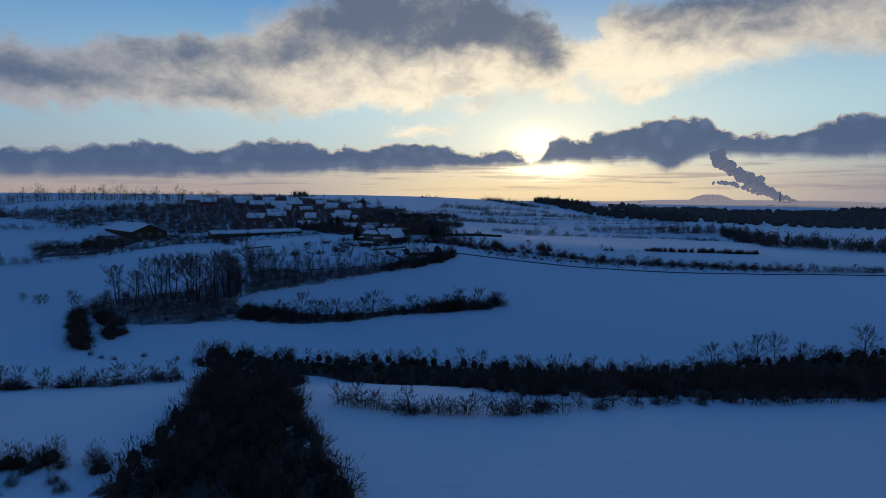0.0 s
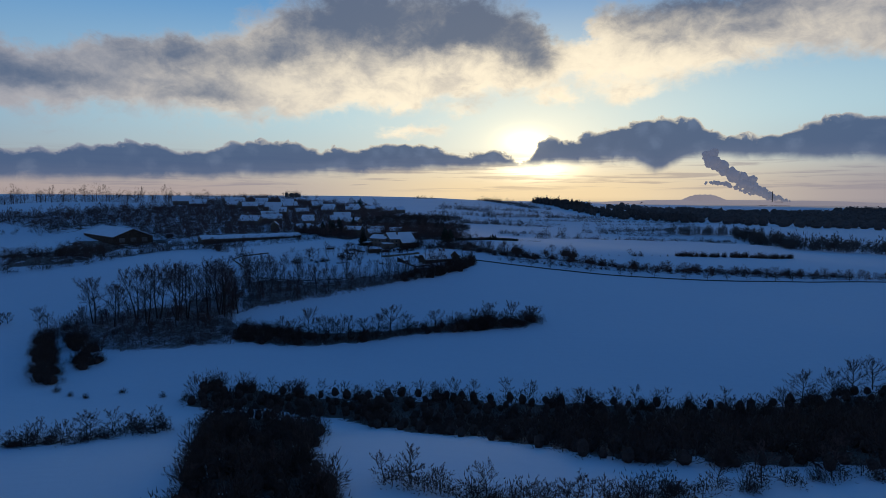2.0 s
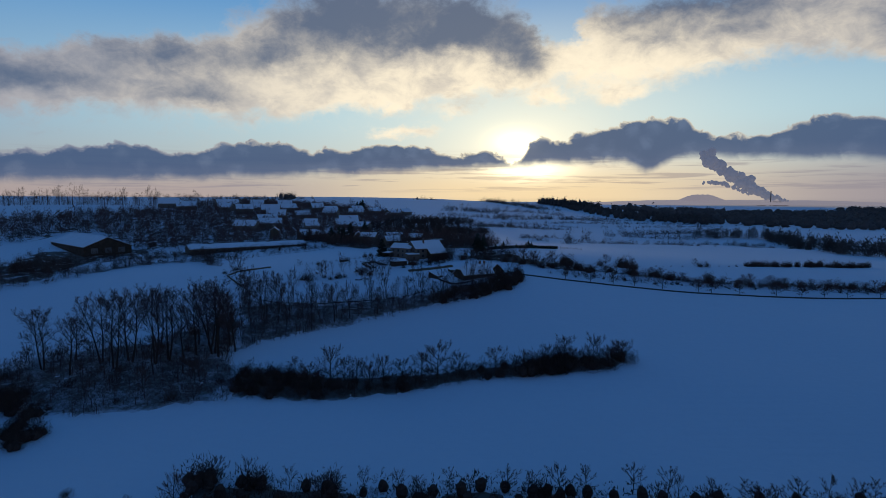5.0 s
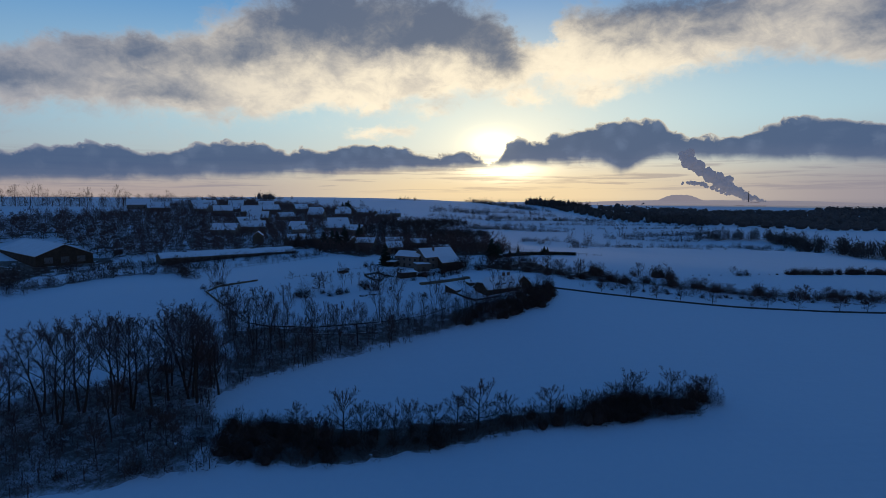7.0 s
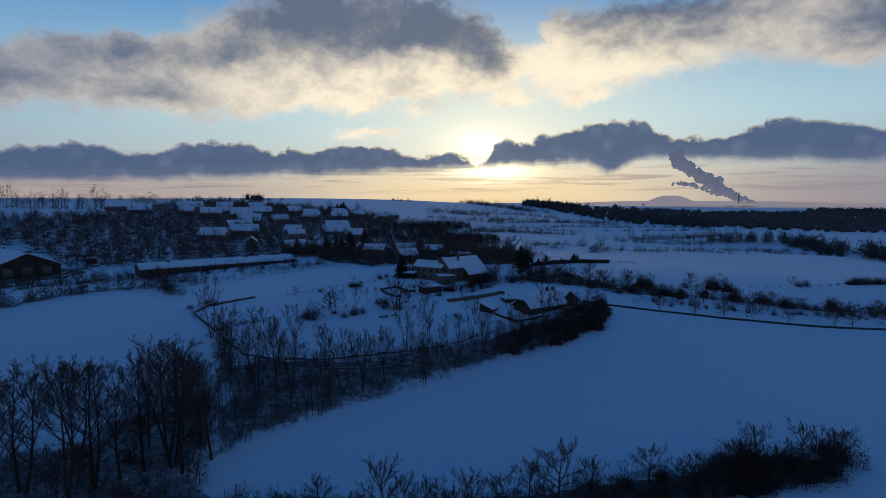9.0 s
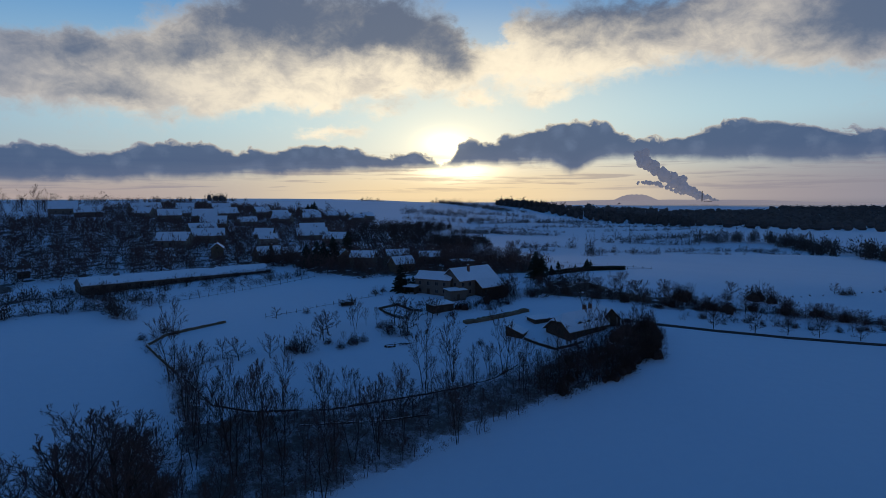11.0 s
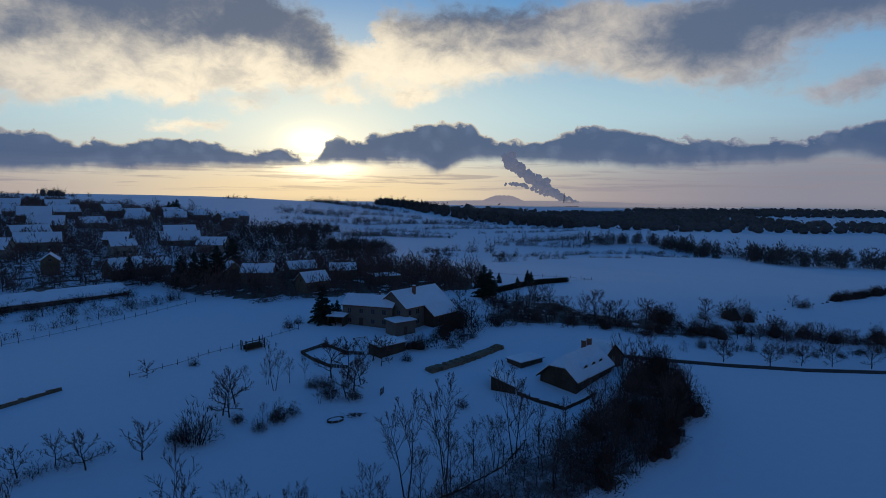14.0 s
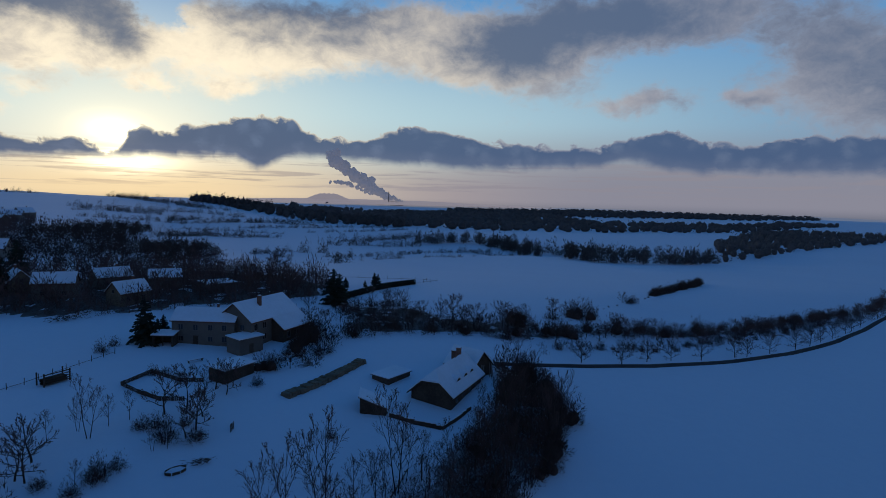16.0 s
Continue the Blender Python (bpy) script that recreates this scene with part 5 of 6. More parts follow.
lean_roof("goat_shed", "little timber shed with a steep snowy lean-to roof", -31.6, 388.2, 58, 4.8, 4.6, 0.6, 2.7, TIMBER, "shed", "yard sheds")
lean_roof("wood_store", "low timber store dug into the snowy yard", -21.6, 398.6, 20, 7.0, 4.0, 0.8, 1.0, TIMBER, "shed", "yard sheds")


def fence(name, label, line, h, mat, cat="fence", gap=2.2, rails=2, boards=0.0, lean=0.0):
    """Posts with rails; boards: the spacing of upright boards."""
    ob = thing(name, label, cat)
    rg = random.Random(len(name) + int(line[0][0]))
    pts = []
    for (x0, y0), (x1, y1) in zip(line, line[1:]):
        n = max(1, round(math.hypot(x1 - x0, y1 - y0) / gap))
        pts += [(x0 + (x1 - x0) * i / n, y0 + (y1 - y0) * i / n) for i in range(n)]
    pts.append(line[-1])
    tops = []
    for x, y in pts:
        p = M()
        z = gz(x, y)
        dx, dy = rg.uniform(-0.06, 0.06), rg.uniform(-0.06, 0.06)
        p.tube((x, y, z - 0.4), (x + dx, y + dy, z + h * rg.uniform(0.95, 1.1)), 0.07, 0.06, 5)
        part("post", p, mat, ob)
        tops.append((x, y, z))
    for k in range(rails):
        for (x0, y0, z0), (x1, y1, z1) in zip(tops, tops[1:]):
            q, hh = M(), h * (0.35 + 0.5 * k / max(1, rails - 1))
            q.tube((x0, y0, z0 + hh), (x1, y1, z1 + hh + rg.uniform(-0.04, 0.04)), 0.045, 0.04, 4)
            part("rail", q, mat, ob)
    if boards:
        for (x0, y0, z0), (x1, y1, z1) in zip(tops, tops[1:]):
            n = max(1, int(math.hypot(x1 - x0, y1 - y0) / boards))
            for i in range(n):
                t = (i + 0.5) / n
                x, y, z = x0 + (x1 - x0) * t, y0 + (y1 - y0) * t, z0 + (z1 - z0) * t
                q = M()
                ux, uy = (x1 - x0) / math.hypot(x1 - x0, y1 - y0), (y1 - y0) / math.hypot(x1 - x0, y1 - y0)
                e = boards * 0.42
                c = [(x - ux * e - uy * 0.02, y - uy * e + ux * 0.02), (x - ux * e + uy * 0.02, y - uy * e - ux * 0.02), (x + ux * e + uy * 0.02, y + uy * e - ux * 0.02), (x + ux * e - uy * 0.02, y + uy * e + ux * 0.02)]
                top = h * rg.uniform(0.92, 1.05)
                q.hexa([(a, b, z - 0.1) for a, b in c] + [(a, b, z + top) for a, b in c])
                part("board", q, mat, ob)
    return ob


def dry_wall(name, label, line, h, width, mat, top_snow=True, ragged=0.25):
    """A rough wall of piled stones with snow lying on it."""
    ob = thing(name, label, "wall")
    rg = random.Random(int(abs(line[0][0] * 7)))
    m, s = M(), M()
    pts = []
    for (x0, y0), (x1, y1) in zip(line, line[1:]):
        n = max(1, round(math.hypot(x1 - x0, y1 - y0) / 0.9))
        pts += [(x0 + (x1 - x0) * i / n, y0 + (y1 - y0) * i / n) for i in range(n)]
    pts.append(line[-1])
    for (x0, y0), (x1, y1) in zip(pts, pts[1:]):
        d = math.hypot(x1 - x0, y1 - y0)
        ux, uy = (x1 - x0) / d, (y1 - y0) / d
        for layer in range(max(1, round(h / 0.35))):
            wd = width * (1 - 0.12 * layer) / 2 * rg.uniform(0.85, 1.15)
            z = gz(x0, y0) + 0.35 * layer - 0.1
            hh = 0.35 * rg.uniform(0.75, 1.1 + ragged)
            o = rg.uniform(-0.08, 0.08)
            c = [(x0 + uy * wd + o, y0 - ux * wd), (x1 + uy * wd, y1 - ux * wd), (x1 - uy * wd, y1 + ux * wd), (x0 - uy * wd + o, y0 + ux * wd)]
            m.hexa([(a, b, z) for a, b in c] + [(a * 0.94 + 0.06 * (x0 + x1) / 2, b * 0.94 + 0.06 * (y0 + y1) / 2, z + hh) for a, b in c])
        if top_snow and rg.random() < 0.8:
            zt = z + hh
            wd *= 0.7
            c = [(x0 + uy * wd, y0 - ux * wd), (x1 + uy * wd, y1 - ux * wd), (x1 - uy * wd, y1 + ux * wd), (x0 - uy * wd, y0 + ux * wd)]
            s.hexa([(a, b, zt - 0.03) for a, b in c] + [(a * 0.85 + 0.15 * (x0 + x1) / 2, b * 0.85 + 0.15 * (y0 + y1) / 2, zt + rg.uniform(0.06, 0.16)) for a, b in c])
    part("masonry", m, mat, ob)
    if s.v:
        part("snow_cap", s, ROOFSNOW, ob)
    return ob


dry_wall("stone_wall", "dark rough boundary wall at the orchard edge", [(-110.2, 402), (-117, 396.5), (-123, 391.5), (-125.3, 384), (-120, 376), (-114.6, 368.5)], 0.65, 0.4, STONE)
far_stuff("garden_hedge", "dark straggling hedge along the garden foot", line_of([(-114.6, 368.5), (-107, 375.3), (-100, 377.5)], 0.7, 1.0, 81) + line_of([(-126, 392), (-126, 383), (-119, 375), (-113, 367)], 1.6, 1.0, 82), 0.8, 2.6, 44, 81, "hedge", BRUSH, 0.5, 0.014)
dry_wall("stone_wall", "dark terrace wall below the garden", [(-113, 367), (-104, 354), (-96, 351.3), (-81, 352.5), (-66, 357), (-52, 361), (-43, 365), (-36, 370.5)], 0.3, 0.3, TIMBER)
dry_wall("stone_wall", "lower dark terrace wall in the wood", [(-86, 347), (-71, 349), (-60, 351.3)], 0.3, 0.28, TIMBER)
dry_wall("stack_of_stone", "long heap of tan stones and straw in the yard", [(-44.3, 397.5), (-37.3, 400.3), (-30, 404), (-23.3, 407.7)], 0.8, 2.4, STONE, False, 0.7)
dry_wall("stone_wall", "low yard wall round the cottage forecourt", [(-30.5, 384.6), (-27.8, 380.9), (-24.4, 377.6), (-19, 379.5), (-15, 381.5)], 0.6, 0.45, TIMBER)
fence("board_fence", "dark board fence round a small garden plot", [(-55, 409), (-58.6, 410.6), (-62, 417), (-67.8, 412.7), (-66, 408), (-63.5, 403.5), (-60, 402)], 0.75, TIMBER, "fence", 2.0, 2, 0.28)
fence("field_fence", "thin wooden post fence beside the orchard lane", [(-100, 406), (-92, 411), (-86.4, 416.2), (-81.5, 419.3), (-72.7, 426), (-66, 431)], 1.1, TIMBER, "fence", 3.0, 1)
fence("paddock_fence", "thin wooden paddock fence on the snowy hill", [(8, 500), (22, 518), (60, 512), (66, 505), (50, 497)], 1.3, TIMBER, "fence", 6.0, 1)
fence("lane_fence", "thin post fence at the edge of the long meadow", [(-135, 428), (-120, 440), (-104, 455), (-90, 470)], 1.2, TIMBER, "fence", 3.2, 1)

# clipped hedge along the paddock
m = M()
rg = random.Random(8)
for i in range(120):
    t = i / 119
    x, y = 0.5 + 47 * t, 461.5 + 33.2 * t
    z = gz(x, y)
    for _ in range(30):
        a = Vector((x + rg.uniform(-0.6, 0.6), y + rg.uniform(-0.6, 0.6), z + rg.uniform(0, 1.7)))
        m.tube(a, a + Vector((rg.uniform(-0.35, 0.35), rg.uniform(-0.35, 0.35), rg.uniform(0.15, 0.5))), 0.2, 0.0, 3)
solid("clipped_hedge", m, NEEDLE, "long dark clipped hedge beside the snowy paddock", "hedge")


def log_frame(x, y, turn, size):
    ob = thing("log_crate", "open timber crate stacked with logs in the snow", "log crate", "", on_ground(x, y, turn, size, 0))
    for i in range(4):
        p = M()
        px, py = (-1.7 if i % 2 else 1.7), (-0.7 if i < 2 else 0.7)
        p.box(px - 0.07, py - 0.07, -0.3, px + 0.07, py + 0.07, 1.6)
        part("post", p, TIMBER, ob)
    for k in range(5):
        p = M()
        p.box(-1.76, -0.76, 0.15 + k * 0.3, 1.76, -0.72, 0.27 + k * 0.3)
        part("slat", p, TIMBER, ob)
    rg = random.Random(3)
    for k in range(18):
        p = M()
        yy, zz = -0.5 + 0.2 * (k % 6), 0.18 + 0.22 * (k // 6)
        p.tube((-1.5 + rg.uniform(-0.1, 0.1), yy, zz), (1.5 + rg.uniform(-0.1, 0.1), yy, zz), 0.1, 0.09, 6)
        part("log", p, BARK, ob)


log_frame(-77.3, 418.6, 30, 1.35)
gate = thing("wooden_hurdle", "short leaning wooden hurdle standing in the snow", "hurdle", "", on_ground(-56.2, 389.0, 50, 1, 0))
for i in range(5):
    p = M()
    p.box(-0.7 + 0.32 * i, -0.03, -0.2, -0.58 + 0.32 * i, 0.03, 1.2 + 0.1 * math.sin(i * 2.1))
    part("pale", p, TIMBER, gate)
for z in (0.3, 0.85):
    p = M()
    p.box(-0.75, 0.033, z, 0.85, 0.08, z + 0.09)
    part("rail", p, TIMBER, gate)
ring = thing("garden_bed", "low board edging round a snowy garden bed", "garden bed", "", on_ground(-66.3, 381.0, 20, 1, 0))
for i in range(7):
    a0, a1 = i * 0.8, i * 0.8 + 0.7
    p = M()
    x0, y0, x1, y1 = 1.6 * math.cos(a0), 1.0 * math.sin(a0), 1.6 * math.cos(a1), 1.0 * math.sin(a1)
    p.hexa([(x0, y0, -0.1), (x1, y1, -0.1), (x1 * 0.93, y1 * 0.93, -0.1), (x0 * 0.93, y0 * 0.93, -0.1), (x0, y0, 0.28), (x1, y1, 0.28), (x1 * 0.93, y1 * 0.93, 0.28), (x0 * 0.93, y0 * 0.93, 0.28)])
    part("board", p, TIMBER, ring)
m = M()
for _ in range(90):
    a = Vector((rg.gauss(0, 0.8), rg.gauss(0, 0.5), rg.uniform(0, 0.5)))
    m.tube(a, a + Vector((rg.uniform(-0.8, 0.8), rg.uniform(-0.6, 0.6), rg.uniform(0, 0.35))), 0.05, 0.0, 3)
solid("brush_pile", m, BRUSH, "heap of cut branches lying on the snow", "brush pile", "", "", on_ground(-62.9, 381.7, 0, 1, 0))
m = M()
for _ in range(120):
    a = Vector((rg.gauss(0, 2.2), rg.gauss(0, 0.7), rg.uniform(0, 0.9)))
    m.tube(a, a + Vector((rg.uniform(-1.4, 1.4), rg.uniform(-0.8, 0.8), rg.uniform(0, 0.6))), 0.07, 0.0, 3)
solid("brush_pile", m, BRUSH, "fallen tree limbs piled at the meadow edge", "brush pile", "", "", on_ground(-71, 462, 10, 1, 0))
bench = thing("garden_bench", "curved garden bench under snow on the lawn", "bench", "", on_ground(-53.5, 420.0, 15, 1, 0))
p = M()
p.box(-1.6, -0.25, 0.42, 1.6, 0.25, 0.5)
part("seat", p, TIMBER, bench)
p = M()
p.box(-1.58, -0.23, 0.503, 1.58, 0.23, 0.62)
part("snow_cover", p, ROOFSNOW, bench)
for x in (-1.4, 1.4):
    p = M()
    p.box(x - 0.06, -0.2, -0.2, x + 0.06, 0.2, 0.417)
    part("leg", p, TIMBER, bench)

# farm barns
bb = house("cattle_barn", "broad farm barn with a snow-covered low roof and dark timber gable", -234.3, 477.1, -46.1, 63, 24.6, 3.6, 8.6, TIMBER, SHEET, 0, False, "barn", "", 0.25, 8.4)
for y in (-7, 0, 7):
    door(bb, 31.52, y, 0.05, 3.6, 2.9, "x+", SHEET)
lb = house("long_barn", "very long low stable with a snowy roof", -140.5, 473.0, 33, 68, 11, 2.6, 4.7, PLASTER, SHEET, 0, False, "barn", "", 0.22, 7.8)
for i in range(17):
    window(lb, -31 + i * 3.9, -5.52, 1.1, 1.2, 0.9, "y-")
for x in (-22, 12):
    v = M()
    v.box(x - 1.0, -0.6, 4.3, x + 1.0, 0.6, 5.5)
    part("roof_vent", v, SHEET, lb)
door(lb, 34.52, 0, 0.05, 2.6, 2.4, "x+")
lean_roof("field_hut", "small dark hut beside the farm barn", -203, 489, -60, 5, 4, 2.2, 2.7, TIMBER, "shed")

# village houses
rv = random.Random(21)
VILLAGE = [(-167, 566, 17), (-202, 685, 15), (-203, 735, 13), (-182, 703, 17), (-177, 752, 18), (-168, 665, 17), (-166, 622, 16), (-155, 588, 17), (-152, 698, 14), (-159, 825, 14),
           (-133, 757, 16), (-112, 803, 16), (-98, 867, 16), (-233, 735, 22), (-256, 688, 17), (-278, 703, 18), (-122, 580, 10), (-128, 613, 11), (-101, 626, 19), (-85, 592, 13),
           (-139, 533, 9), (-114, 520, 12), (-104, 521, 8), (-89, 510, 8), (-79, 505, 10), (-56, 503, 10), (-42, 498, 9), (-140, 800, 15), (-190, 800, 15), (-215, 780, 14), (-70, 850, 14), (-60, 905, 14), (-120, 880, 15),
           (-155, 801, 12), (-114, 835, 14), (-97, 935, 14), (-81, 862, 18), (-76, 800, 9), (-102, 646, 16), (-56, 475, 9), (-71, 492, 10), (-225, 705, 14), (-240, 760, 14)]
for x, y, L in VILLAGE:
    W = min(L * 0.62, 9.5)
    hh = rv.uniform(2.8, 4.6)
    house("village_house", rv.choice(["plastered village house with a snowy gabled roof", "pale village house under thick roof snow", "grey village house with a brick chimney and snowy roof"]), x, y, rv.choice([8, 20, 32, -14, 24, 100]) + rv.uniform(-8, 8), L, W, hh, hh + W * rv.uniform(0.36, 0.5), rv.choice([PLASTER, PALE, PLASTER, STONE]), TILE, 3, True, "house", "village houses", 0.2)
lean_roof("garage", "flat-roofed garage under snow", -30, 485, 10, 9, 6, 2.6, 2.9, PLASTER, "garage")


# ---- far hedges, woods and village trees: too many to count ----
houses = [(x, y) for x, y, _ in VILLAGE] + [(-139 + 8.7 * k, 472 + 4.8 * k) for k in range(-4, 5)] + [(-234 + a + 6.7 * k, 477 + b - 7.0 * k) for k in range(-5, 6) for a, b in ((0, 0), (9, 8.5), (-9, -8.5), (-15, -14))]


def clear_of(places, d=9.0):
    """Leaves out what would stand in a house or in its front yard."""
    return [(x, y) for x, y in places if all(((x - a) / d) ** 2 + ((y - b + (3 if b > 540 else 0)) / (d + (1 if b > 540 else -2))) ** 2 > 1 for a, b in houses)]


LEFT_SLOPE = [(-470, 560), (-420, 512), (-339, 518), (-302, 503), (-276, 496), (-256, 506), (-238, 500), (-214, 482), (-195, 478), (-165, 486), (-125, 497), (-100, 500), (-120, 560), (-150, 640), (-216, 662), (-270, 655), (-292, 618), (-318, 572), (-368, 535)]
far_stuff("slope_wood", "dark bare woodland on the slope above the barns", clear_of(area(LEFT_SLOPE, 5.4, 1)), 4, 10, 66, 1, "trees", TWIG, 0.45, 0.018)
litter("slope_floor", "brown brush and dead grass showing through snow on the slope", LEFT_SLOPE, -0.03, 2.4, 5.0, 1.35)
far_stuff("slope_scrub", "dark scrub under the slope woodland", clear_of(area(LEFT_SLOPE, 6.0, 21)), 1.5, 3.5, 24, 21, "undergrowth", BRUSH, 0.8, 0.030, 0.4)
VILLAGE_AREA = [(-275, 690), (-273, 790), (-240, 1000), (-128, 1000), (-55, 850), (-84, 570), (-60, 520), (-95, 488), (-120, 560), (-150, 640), (-216, 662)]
far_stuff("village_trees", "bare garden trees between the village houses", clear_of(area(VILLAGE_AREA, 6.0, 2), 6.5), 4, 10, 54, 2, "trees", TWIG, 0.45, 0.016)
far_stuff("village_shrubs", "dark garden shrubs between the village houses", clear_of(area(VILLAGE_AREA, 5.5, 3), 6.5), 1.6, 3.8, 26, 3, "shrubs", BRUSH, 0.8, 0.028)
litter("village_floor", "trodden snow and bare hedges between the village gardens", VILLAGE_AREA, -0.05, 3.6, 6.0, 0.85)
far_stuff("house_wood", "dark wood behind the farmhouse", clear_of(area([(-85, 610), (-59, 740), (-9, 860), (30, 870), (-20, 700), (10, 690), (22, 655), (-20, 560), (-51, 520), (-70, 535)], 6.5, 4)), 4, 9, 44, 4, "trees", BRUSH, 0.5, 0.026, 0.4)
far_stuff("lane_trees", "bare trees along the village lane", clear_of(area(BEHIND, 4.4, 14), 6), 4, 10, 70, 14, "trees", TWIG, 0.42, 0.012, 0.28)
far_stuff("lane_scrub", "dark shrubs along the village lane", clear_of(area(BEHIND, 3.4, 24), 5.5), 1.4, 3.6, 34, 24, "undergrowth", BRUSH, 0.7, 0.02, 0.3)
litter("lane_floor", WOODFLOOR, BEHIND, 0.05, 2.2, 3.0, 1.3)
BARN_HEDGE = [[(-230, 395), (-192, 394), (-182, 408), (-170, 422), (-150, 424), (-138, 410)], [(-250, 385), (-213, 418), (-190, 440), (-165, 448), (-140, 432)]]
far_stuff("barn_hedge", "bare hedge between meadow and barns", line_of(BARN_HEDGE[0], 1.0, 3.0, 5) + line_of(BARN_HEDGE[1], 0.9, 7, 15), 2.2, 6.5, 34, 5, "hedge", BRUSH, 0.5, 0.018, 0.4)
litter("barn_hedge_floor", WOODFLOOR, band(BARN_HEDGE[0], 3.5), 0.10, 2.0)
litter("barn_hedge_floor", WOODFLOOR, band(BARN_HEDGE[1], 6.5), 0.0, 2.0)
far_stuff("barn_front_scrub", "dark scrub crowding the front of the long barn", line_of([(-166, 447), (-136, 466), (-107, 485)], 0.8, 2.2, 84), 1.8, 4.0, 44, 84, "undergrowth", BRUSH, 0.6, 0.018)
FORE = [(-239, 365), (-204, 379), (-206, 443), (-192, 463), (-199, 480), (-235, 472), (-258, 465), (-245, 412), (-266, 404)]
far_stuff("fore_scrub", "dark bare scrub and saplings below the cattle barn", clear_of(area(FORE, 3.6, 87), 8), 2.0, 6.0, 36, 87, "undergrowth", TWIG, 0.5, 0.016, 0.3)
litter("fore_floor", WOODFLOOR, FORE, 0.05, 2.2, 3.0, 1.2)
far_stuff("barn_shrubs", "bare shrubs along the long barn", line_of([(-175, 452), (-140, 454), (-110, 467), (-92, 478)], 1.2, 3.5, 6) + line_of([(-140, 426), (-125, 445), (-108, 460), (-94, 477)], 2.5, 1.5, 16), 1.8, 4.4, 46, 6, "shrubs", BRUSH, 0.5, 0.013)
far_stuff("left_hedge", "bare hedge across the far left meadow", line_of([(-330, 300), (-280, 335), (-258, 352), (-226, 362), (-200, 380), (-192, 390)], 2.2, 5, 7), 2.5, 7, 32, 7, "hedge", BRUSH, 0.45, 0.02, 0.4)
far_stuff("left_hedge", "dark hedge band below the hill field", line_of([(-420, 480), (-339, 478), (-289, 488), (-290, 520)], 3.5, 6, 8) + line_of([(-440, 530), (-368, 525), (-322, 566), (-300, 585)], 3.5, 9, 9), 3, 7, 26, 8, "hedge", None, 0.5, 0.03, 0.4)
strew(along([(-470, 625), (-405, 655), (-384, 662), (-350, 680), (-318, 700), (-290, 715)], 6.2, random.Random(10), 2.5), TALL, random.Random(11), 1.1, 1.4, "row of trees on the hill crest")
far_stuff("crest_twigs", "fine bare crowns between the trees on the hill crest", line_of([(-470, 625), (-405, 655), (-384, 662), (-350, 680), (-318, 700), (-290, 715)], 4.6, 3, 10), 12, 17, 80, 10, "trees", TWIG, 0.30, 0.006)
far_stuff("crest_scrub", "low scrub under the trees on the hill crest", line_of([(-470, 625), (-405, 655), (-384, 662), (-350, 680), (-318, 700), (-270, 715)], 3.0, 4, 12), 1.5, 4.5, 30, 12, "undergrowth", BRUSH, 0.7, 0.02)
far_stuff("skyline_clump", "round clump of dark trees on the far skyline", [(-345, 1516), (-335, 1522), (-354, 1510), (-326, 1518), (-340, 1510), (-331, 1512)], 14, 19, 60, 85, "trees", None, 0.55, 0.02, 0.5)
far_stuff("skyline_trees", "small bare trees along the far skyline", line_of([(-470, 1180), (-440, 1270), (-372, 1450), (-290, 1560)], 9, 8, 86), 4, 10, 30, 86, "trees", None, 0.5, 0.03, 0.3)
far_stuff("crest_trees", "dark trees on the village skyline", line_of([(-420, 830), (-330, 900), (-260, 1000), (-235, 1050), (-150, 1060), (-90, 1040)], 15, 12, 11) + [(-238, 1053), (-231, 1056), (-245, 1050)], 6, 14, 50, 11, "trees", None, 0.5, 0.022, 0.4)
